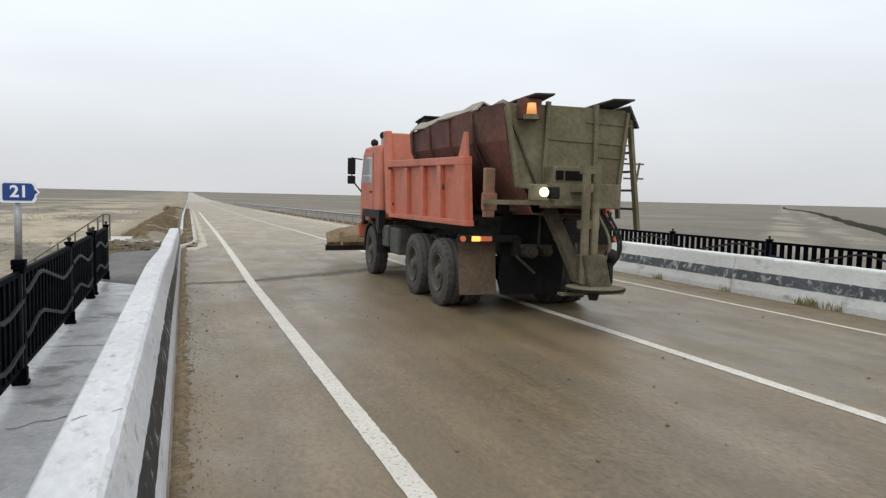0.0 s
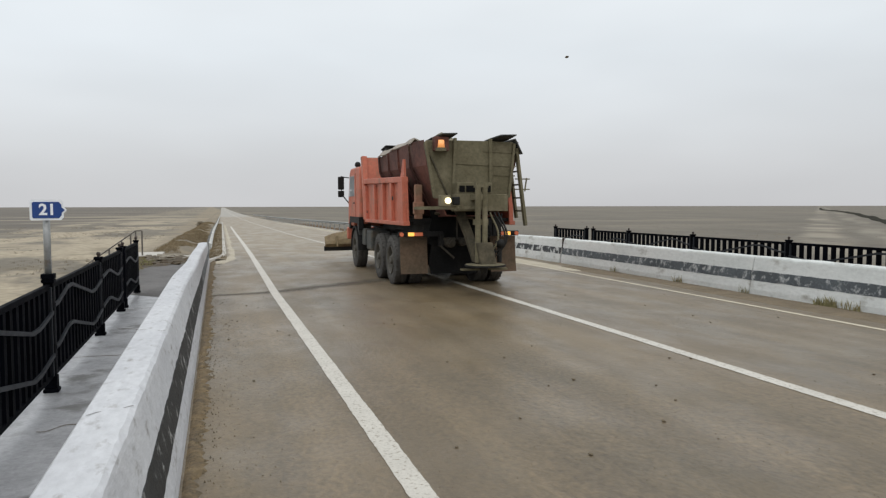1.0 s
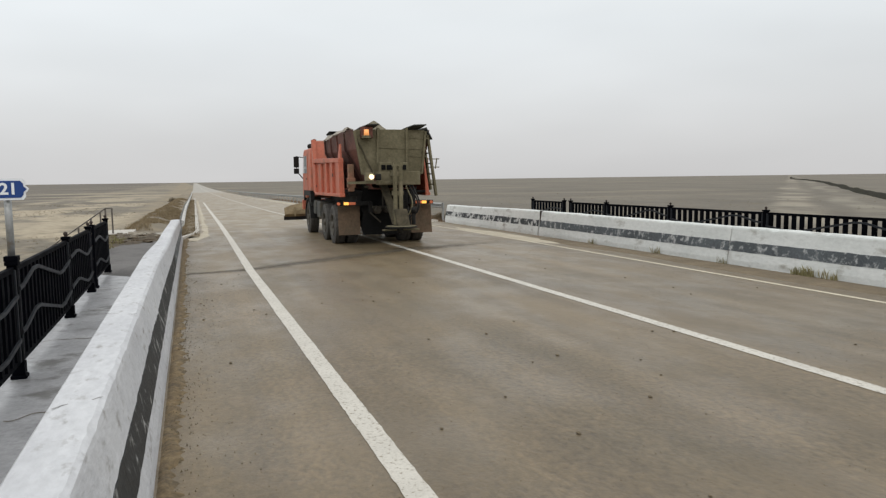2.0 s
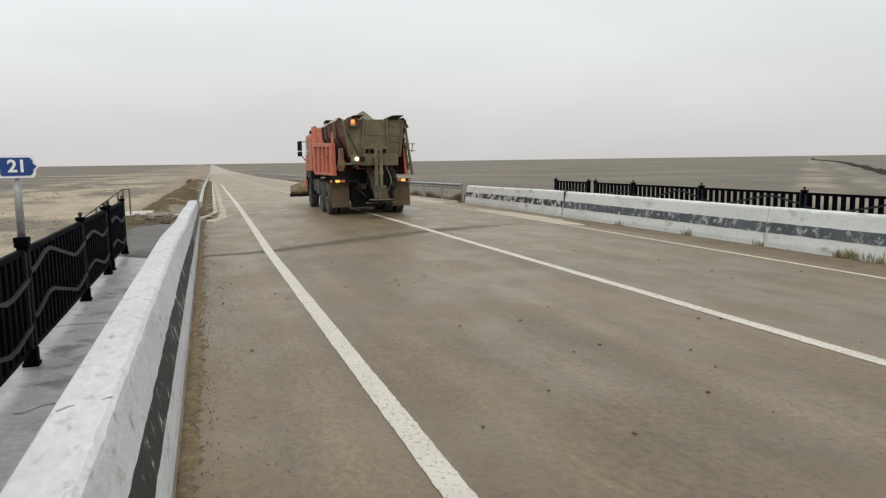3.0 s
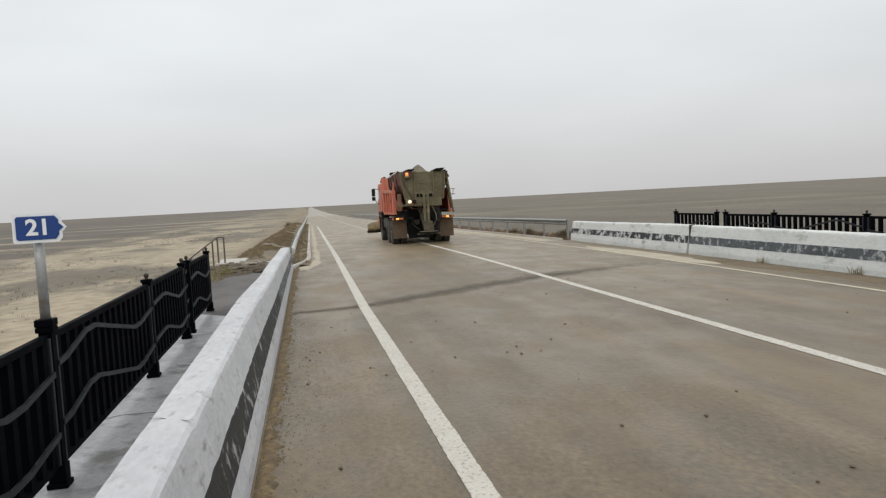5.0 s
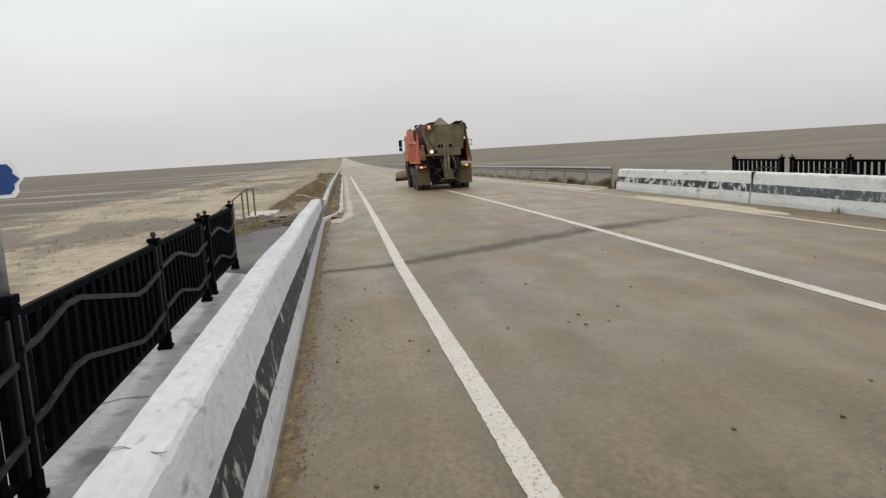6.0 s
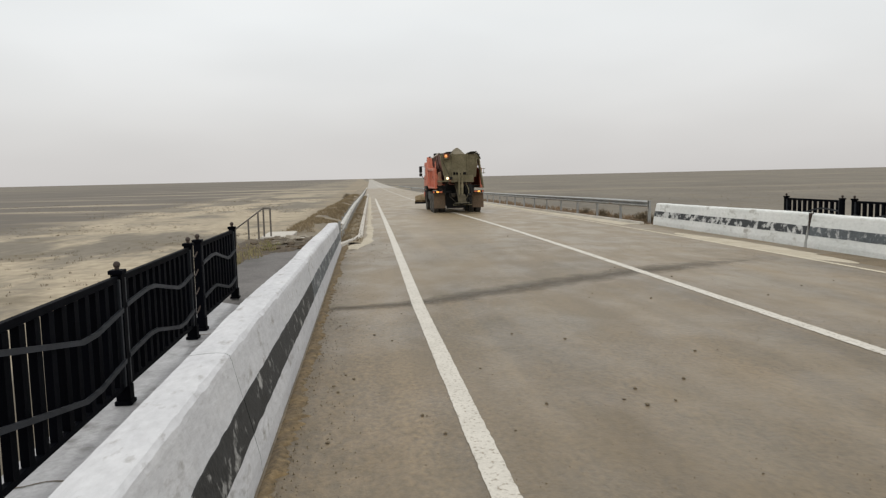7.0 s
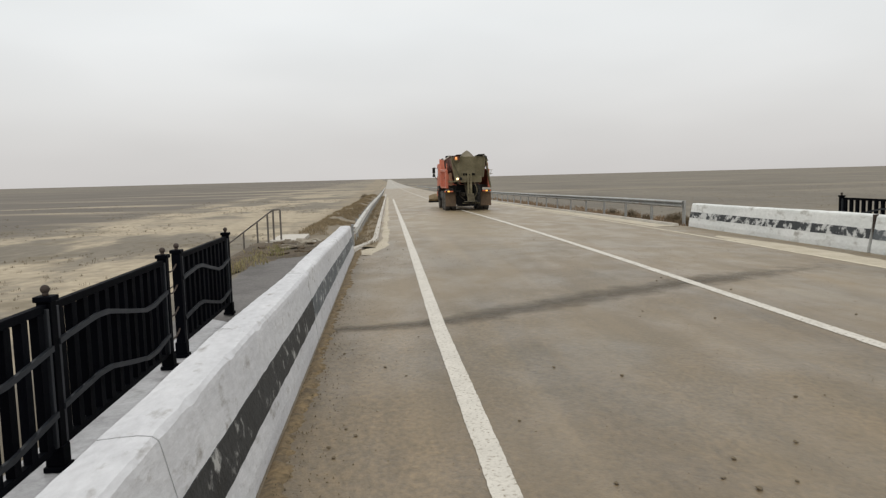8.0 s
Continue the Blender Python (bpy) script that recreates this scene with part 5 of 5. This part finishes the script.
def build_verges():
    surf = lambda x, y: crown(x) + road_z(y)
    near = [-14 + 0.2 * k for k in range(70)] + [0.03 * k for k in range(800)]
    strip("dirt_strip", lambda y: base_x(y) + 0.01, lambda y: base_x(y) + 0.13 + wobble(y, 1, 0.08, 0.9) + wobble(y, 2, 0.06, 5) + wobble(y, 5, 0.05, 17) + wobble(y, 8, 0.05, 43), surf, near, OCHRE, "ochre-brown sandy dirt along the parapet foot", "dirt", 0.03)
    far = [-14 + 0.2 * k for k in range(160)]
    strip("far_dirt_strip", lambda y: 7.98 + wobble(y, 4, 0.25, 0.5), lambda y: 8.77, surf, far, SAND_DIRT, "brown sandy dirt along the far parapet", "dirt", 0.025)
    patch = [16.3 + 0.12 * k for k in range(62)]
    bulge = lambda y: max(0.02, math.sin(math.pi * min(1, max(0, (y - 16.3) / 7.4))) ** 0.6)
    strip("pale_patch", lambda y: 7.86 - 0.46 * bulge(y) + wobble(y, 6, 0.10, 1.2), lambda y: 7.90 + 0.42 * bulge(y) + wobble(y, 7, 0.06, 1.5), surf, patch, PALE_SAND, "pale dry sand drifted beside the far parapet", "sand", 0.02)
    long = [23.6 + 0.6 * k for k in range(140)]
    kerb_x = lambda y: -0.72 + narrow(y) - narrow(27.5) - 0.53 * (1 - smooth01((y - 22.4) / 4.5)) ** 2
    strip("sand_band", lambda y: kerb_x(y) + 0.16 + wobble(y, 13, 0.06, 1.1), lambda y: kerb_x(y) + 0.38 + 0.25 * math.exp(-((y - 23.2) / 1.6) ** 2) + wobble(y, 9, 0.12, 0.6) + wobble(y, 10, 0.06, 2.7), surf, [22.0 + 0.4 * k for k in range(190)], PALE_SAND, "pale sand drifted along the kerb", "sand", 0.018)
    strip("verge", lambda y: -1.42 + narrow(y), lambda y: -0.80 + narrow(y), surf, long, VERGE_DIRT, "brown verge with dry grass at the road", "verge", 0.07)
    strip("far_sand_band", lambda y: 7.78 + wobble(y, 11, 0.1, 0.3), lambda y: 8.50 + wobble(y, 12, 0.1, 0.4), surf, [27.6 + 0.6 * k for k in range(130)], PALE_SAND, "pale sand at the far edge of the road", "sand", 0.02)
    bend = [(kerb_x(22.4 + 0.4 * k), 22.4 + 0.4 * k) for k in range(14)]
    for name, line, label in (("kerb", bend + [(kerb_x(y), y) for y in range(30, 130, 4)], "low weathered concrete kerb curving from the parapet"), ("far_kerb", [(8.55, 27.8), (8.52, 30)] + [(8.52, y) for y in range(34, 140, 4)], "low weathered concrete kerb on the far side")):
        bm = bmesh.new()
        loft(bm, [[(x - 0.08 + road_x(y), y, surf(x, y) - 0.05), (x - 0.07 + road_x(y), y, surf(x, y) + 0.085), (x + 0.055 + road_x(y), y, surf(x, y) + 0.08), (x + 0.08 + road_x(y), y, surf(x, y) - 0.05)] for x, y in line])
        tagged(new(name, done(bm, name, CONCRETE_PALE)), label, "kerb", kind="structure")


def tufts(name, places, tall, blades, mat, label, category="grass"):
    """Many tufts of thin bent blades in one mesh."""
    rnd = random.Random(7)
    verts, faces = [], []
    for x, y, z, s in places:
        for _ in range(blades):
            a, lean, h = rnd.uniform(0, 6.283), rnd.uniform(0.05, 0.55), tall * s * rnd.uniform(0.5, 1.15)
            w = 0.005 * s + 0.003
            ox, oy = rnd.gauss(0, 0.06 * s), rnd.gauss(0, 0.06 * s)
            dx, dy = math.cos(a), math.sin(a)
            n = len(verts)
            verts += [(x + ox - dy * w, y + oy + dx * w, z - 0.02), (x + ox + dy * w, y + oy - dx * w, z - 0.02),
                      (x + ox + dx * lean * h * 0.4 + dy * w * 0.6, y + oy + dy * lean * h * 0.4 - dx * w * 0.6, z + h * 0.6),
                      (x + ox + dx * lean * h, y + oy + dy * lean * h, z + h)]
            faces += [(n, n + 1, n + 2), (n, n + 2, n + 3)]
    me = bpy.data.meshes.new(name)
    me.from_pydata(verts, [], faces)
    me.materials.append(mat)
    return tagged(new(name, me), label, category, kind="stuff")


def build_grass():
    rnd = random.Random(3)
    bank = []
    while len(bank) < 5200:
        y = 21 + 110 * rnd.random() ** 1.35
        x = -3.9 + 2.2 * rnd.random() ** 0.9 + narrow(y) + road_x(y)
        if x > -3.95 and y < 30.3 or y < 27 and x > -4.2:
            continue
        if noise.noise(Vector((x * 0.8, y * 0.22, 9))) < -0.08:
            continue
        bank.append((x, y, ground_z(x, y), rnd.uniform(0.5, 1.3)))
    tufts("bank_grass", bank, 0.10, 7, GRASS, "dry brown grass on the embankment")
    verge = []
    for _ in range(1300):
        y = 24 + 80 * rnd.random() ** 1.5
        x = rnd.uniform(-1.45, -0.9) + narrow(y) + road_x(y)
        verge.append((x, y, crown(x) + road_z(y) + 0.02, rnd.uniform(0.4, 0.9)))
    tufts("verge_grass", verge, 0.12, 8, GRASS, "thin dry grass on the verge")
    verge = []
    for _ in range(2600):
        y = 27.8 + 80 * rnd.random() ** 1.25
        x = 8.72 + 2.2 * rnd.random() ** 1.5 + road_x(y)
        verge.append((x, y, max(ground_z(x, y), crown(x) + road_z(y) - 0.1 if x < 8.85 else -9), rnd.uniform(0.4, 1.2)))
    tufts("verge_weeds", verge, 0.19, 8, WEED, "russet dry weeds under the far guard rail", "weeds")
    foot = []
    for y0, n in ((9.2, 16), (9.42, 9), (8.74, 7), (13.4, 5), (16.2, 4), (6.3, 6), (11.3, 4)):
        for _ in range(n):
            foot.append((8.74 + rnd.gauss(0, 0.02), y0 + rnd.gauss(0, 0.07), -0.03, rnd.uniform(0.4, 1.0)))
    tufts("parapet_weeds", foot, 0.20, 8, GRASS_GREEN, "green-brown weeds growing at the far parapet foot", "weeds")
    patch = []
    for _ in range(90):
        y = rnd.uniform(20.6, 25.4)
        x = -3.62 + 0.10 * (y - 21) + rnd.gauss(0, 0.16)
        patch.append((x, y, max(ground_z(x, y), -0.16), rnd.uniform(0.5, 1.1)))
    tufts("path_grass", patch, 0.20, 9, GRASS_GREEN, "yellow-green grass beside the path's end")
    scrub = []
    while len(scrub) < 2600:
        y = 8 + 190 * rnd.random() ** 1.3
        x = -9 - 75 * rnd.random() ** 1.2
        if noise.noise(Vector((x * 0.07, y * 0.05, 4))) < 0.02:
            continue
        scrub.append((x, y, ground_z(x, y), rnd.uniform(0.6, 1.8)))
    for _ in range(1500):
        y = 12 + 200 * rnd.random() ** 1.3
        x = 16 + 120 * rnd.random() ** 1.2
        scrub.append((x, y, ground_z(x, y), rnd.uniform(0.5, 1.4)))
    tufts("steppe_scrub", scrub, 0.11, 9, STEM, "low dry scrub on the steppe")


def bush(x, y, size, name, label):
    """A tumbled dry bush: a short stem with many thin twigs in all directions."""
    rnd = random.Random(int(x * 100 + y))
    z = ground_z(x, y)
    ob = thing(name, label, "bush", at=pose(x, y, z - 0.02), group="dry bushes by the road")
    bm = bmesh.new()
    rod(bm, (0, 0, 0), (0, 0, 0.25 * size), 0.03 * size, 6, 0.015 * size)
    part("stem", bm, STEM, ob)
    verts, faces = [], []
    for _ in range(420):
        a, e = rnd.uniform(0, 6.283), rnd.uniform(0.05, 1.45)
        r0, r1 = rnd.uniform(0.05, 0.5) * size, rnd.uniform(0.6, 1.0) * size * 0.6
        d = Vector((math.cos(a) * math.cos(e), math.sin(a) * math.cos(e), math.sin(e)))
        p, q = d * r0 + Vector((0, 0, 0.05)), d * r1 + Vector((rnd.gauss(0, 0.08), rnd.gauss(0, 0.08), rnd.gauss(0, 0.05))) * size
        s = d.cross(Vector((rnd.random(), rnd.random(), 0.3))).normalized() * 0.010 * size
        n = len(verts)
        verts += [p - s, p + s, q]
        faces.append((n, n + 1, n + 2))
    me = bpy.data.meshes.new("twigs")
    me.from_pydata([tuple(v) for v in verts], [], faces)
    me.materials.append(STEM)
    tagged(part("twigs", me, None, ob), "", "", "", "stuff")


def build_stairs():
    """Embankment stairs down from the path, with a pipe handrail."""
    ob = thing("stairs", "weathered concrete embankment stairs with a rusty pipe handrail", "stairs")
    bm = bmesh.new()
    box(bm, -3.40, 28.95, -0.17, 0.95, 2.3, 0.15)
    part("landing", bm, CONCRETE_PALE, ob, "pale concrete landing slab", bevel=0.015)
    bm = bmesh.new()
    box(bm, -2.35, 26.9, -0.11, 0.9, 0.34, 0.10)
    part("slab", bm, CONCRETE_PALE, ob, bevel=0.015)
    for k in range(14):
        bm = bmesh.new()
        x, z = -4.05 - 0.30 * k, -0.26 - 0.15 * k
        box(bm, x, 28.75, z - 0.12, 0.34, 1.2, 0.24)
        part("step", bm, CONCRETE, ob, bevel=0.01)
    bm = bmesh.new()
    y = 28.0
    rod(bm, (-3.56, y, 0.80), (-3.77, y, 0.80), 0.022, 8)
    rod(bm, (-3.77, y, 0.80), (-8.0, y, -2.25), 0.022, 8)
    rail = part("handrail", bm, RUST_RAIL, ob, "rusty grey pipe handrail")
    for x in (-3.56, -3.77, -3.94, -4.25, -4.66, -5.2, -5.9, -6.7, -7.6):
        top = 0.80 + min(0.0, x + 3.77) * 0.721
        bm = bmesh.new()
        rod(bm, (x, y, min(-0.30, ground_z(x, y) - 0.1)), (x, y, top), 0.028, 8)
        part("post", bm, RUST_RAIL, rail)


def stone_mesh(seed, mat=None):
    rnd = random.Random(seed)
    bm = bmesh.new()
    bmesh.ops.create_icosphere(bm, subdivisions=1, radius=0.5)
    for v in bm.verts:
        v.co *= rnd.uniform(0.65, 1.2)
        v.co.z *= 0.5
        v.co.x *= rnd.uniform(0.8, 1.3)
    return done(bm, "stone", mat or STONE)


def build_rubble():
    """Broken slabs and heaped soil where the path ends."""
    rnd = random.Random(21)
    bm = bmesh.new()
    g, nx, ny = [], 26, 40
    for j in range(ny + 1):
        row = []
        for i in range(nx + 1):
            u, v = i / nx, j / ny
            x, y = -4.3 + u * 2.7, 21.4 + v * 6.6 + 1.45 * (u * 2.7 - 0.95) * (1 - v)
            edge = min(1, 6 * u, 6 * (1 - u), 6 * v, 6 * (1 - v))
            h = edge * (0.06 + 0.13 * abs(noise.noise(Vector((x * 1.6, y * 1.1, 5)))) + 0.05 * noise.noise(Vector((x * 5, y * 4, 7))))
            row.append(bm.verts.new((x, y, -0.17 + h)))
        g.append(row)
    for j in range(ny):
        for i in range(nx):
            bm.faces.new((g[j][i], g[j][i + 1], g[j + 1][i + 1], g[j + 1][i]))
    tagged(new("soil_heap", done(bm, "soil_heap", DARK_SOIL, smooth=True)), "dark damp soil heaped where the path ends", "soil", kind="structure")
    lumps = [stone_mesh(30 + k, DARK_SOIL) for k in range(4)]
    for k in range(34):
        y = rnd.uniform(23.2, 27.6)
        x, s = rnd.uniform(-3.9, -1.8), rnd.uniform(0.10, 0.34)
        lump = new("soil_lump", lumps[k % 4])
        lump.matrix_basis = Matrix.Translation((x, y, -0.08)) @ Matrix.Rotation(rnd.uniform(0, 6), 4, "Z") @ Matrix.Diagonal((s * 1.5, s * 0.8, s * 0.7, 1))
        tagged(lump, "dark damp lump of soil beside the path", "soil lump", "soil lumps by the path")
    for k in range(12):
        x, y, s = rnd.uniform(-3.6, -1.9), rnd.uniform(24.6, 27.4), rnd.uniform(0.10, 0.30)
        bm = bmesh.new()
        pts = [(s * rnd.uniform(0.6, 1.0) * math.cos(a), s * 1.3 * rnd.uniform(0.6, 1.0) * math.sin(a)) for a in (0.2, 1.3, 2.5, 3.6, 4.6, 5.6)]
        prism(bm, pts, "z", -0.03, 0.02)
        ob = thing("broken_slab", "broken piece of pale concrete lying on the soil", "rubble", at=pose(x, y, -0.05, rnd.uniform(-9, 9), rnd.uniform(-9, 9), rnd.uniform(0, 360)), group="broken slabs by the path", bm=bm, mat=DIRTY_SLAB, bevel=0.006)


DIRTY_SLAB = material("dirty_concrete", (0.30, 0.27, 0.22), 0.9, var=0.25, grain=25, blotch=4, bump=0.4, tint=(0.13, 0.105, 0.07))
DARK_SOIL = material("dark_damp_soil", (0.044, 0.032, 0.020), 0.95, var=0.45, grain=14, blotch=1.9, tint=(0.105, 0.077, 0.046), bump=1.0)
RUST_RAIL = material("rusty_grey_pipe", (0.13, 0.115, 0.10), 0.7, var=0.3, grain=25, blotch=4, bump=0.2)


def build_debris():
    meshes = [stone_mesh(k) for k in range(4)]
    rnd = random.Random(11)
    for k in range(120):
        x, y = rnd.uniform(-0.9, 7.6) if k < 70 else rnd.uniform(-1.05, -0.1), 1.5 + 24 * rnd.random() ** 1.2
        s = rnd.choice((0.012, 0.016, 0.022, 0.03))
        ob = new("pebble", meshes[k % 4])
        ob.matrix_basis = Matrix.Translation((x, y, crown(x) + s * 0.22)) @ Matrix.Rotation(rnd.uniform(0, 6), 4, "Z") @ Matrix.Diagonal((s, s * 1.3, s, 1))
        tagged(ob, "small dark pebble on the wet asphalt", "pebble", "pebbles on the road")
    for x, y, s in ((1.79, 10.0, 0.030), (1.27, 9.45, 0.034), (1.28, 11.58, 0.032), (-0.32, 9.6, 0.03), (1.86, 6.86, 0.036), (4.98, 11.5, 0.03), (5.68, 8.75, 0.032), (3.65, 6.06, 0.03), (2.09, 5.71, 0.034), (2.11, 4.31, 0.034), (1.24, 3.86, 0.034), (1.13, 4.78, 0.026), (0.45, 4.32, 0.026), (-0.78, 6.83, 0.034), (2.39, 7.31, 0.026), (1.22, 6.90, 0.028), (0.59, 9.65, 0.028), (0.82, 11.96, 0.026), (1.33, 9.84, 0.03), (1.50, 9.50, 0.024), (-0.81, 10.66, 0.028)):
        ob = new("clod", meshes[int(x * 10) % 4])
        ob.matrix_basis = Matrix.Translation((x, y, crown(x) + s * 0.22)) @ Matrix.Diagonal((s, s * 1.5, s, 1))
        tagged(ob, "dark dirt clod lying on the road", "clod", "clods on the road")
    # fine grit along the dirt strip
    verts, faces = [], []
    for k in range(1500):
        y = 0.5 + 16 * rnd.random()
        x = base_x(y) + 0.02 + abs(rnd.gauss(0, 0.24))
        s = rnd.uniform(0.002, 0.008)
        z = crown(x) + s * 0.4 + (0.012 if x < base_x(y) + 0.2 else 0)
        n = len(verts)
        verts += [(x - s, y - s, z - s), (x + s, y - s, z - s), (x, y + s, z - s), (x, y, z + s)]
        faces += [(n, n + 1, n + 3), (n + 1, n + 2, n + 3), (n + 2, n, n + 3)]
    for k in range(4200):
        y = 1.5 + 20 * rnd.random() ** 1.2
        x = rnd.uniform(-1.0, 7.6)
        s = rnd.uniform(0.0022, 0.0065)
        z = crown(x) + s * 0.3
        n = len(verts)
        verts += [(x - s, y - s, z - s), (x + s, y - s, z - s), (x, y + s, z - s), (x, y, z + s)]
        faces += [(n, n + 1, n + 3), (n + 1, n + 2, n + 3), (n + 2, n, n + 3)]
    me = bpy.data.meshes.new("grit")
    me.from_pydata(verts, [], faces)
    me.materials.append(STONE)
    tagged(new("grit", me), "loose grit along the parapet", "grit", kind="stuff")


def build_joint_filler():
    bm = bmesh.new()
    box(bm, 8.90, 19.23, 0.34, 0.10, 0.03, 0.74)
    tagged(new("joint_plate", done(bm, "joint_plate", RUST)), "rusty plate in the gap between parapet lengths", "joint plate", kind="structure")


build_verges()
build_grass()
build_stairs()
build_joint_filler()
build_rubble()
for bx, by, bs, in ((9.35, 28.9, 0.75), (9.6, 30.2, 0.9), (9.9, 31.4, 0.7), (9.4, 32.6, 0.6), (9.5, 34.6, 0.8), (9.7, 37.5, 0.7), (-2.8, 115.0, 1.5)):
    bush(bx, by, bs, "dry_bush", "tumbled brown dry bush beside the guard rail")
build_debris()
pebble = new("flying_clod", stone_mesh(9))
pebble.scale = (0.034, 0.034, 0.04)
tagged(pebble, "dark clod of sand flung from the spreader", "clod")


def truck_y(t):
    return 10.25 + 4.14 * t + 0.028 * t * t


def truck_pose(t):
    y = truck_y(t)
    x = TRUCK_X + 0.52 * smooth01((t - 0.5) / 8.5) + 0.07 * math.exp(-((t - 2.5) / 1.2) ** 2)
    return pose(x, y, 0.042 - 0.045 * smooth01((t - 1) / 2.5) + road_z(y), -0.25 * smooth01((t - 2) / 4), 0, -1.3 + 0.3 * smooth01((t - 5) / 3))


def motions():
    walk(truck, [(0.5 * k, truck_pose(0.5 * k)) for k in range(17)])
    times = [8.0 * k / 60 for k in range(61)]
    for ob, sg, y in truck_wheels:
        walk(ob, [(t, pose(sg * 1.19, y, WHEEL_R, -math.degrees((truck_y(t) - truck_y(0)) / WHEEL_R))) for t in times])
    walk(pebble, [(0.0, pose(3.72, 7.92, 0.625)), (0.4, pose(3.72, 9.56, 0.625)), (0.6, pose(3.18, 8.1, 2.1)), (0.8, pose(2.524, 6.4, 2.723)), (0.9, pose(2.061, 5.4, 2.77)), (1.0, pose(1.313, 4.4, 2.751)), (1.1, pose(0.359, 3.4, 2.296)), (1.2, pose(-0.45, 2.3, 1.2)), (1.3, pose(-0.80, 1.2, 0.02)), (1.6, pose(-1.0, -0.6, 0.005)), (8.0, pose(-1.0, -0.62, 0.005))])


motions()
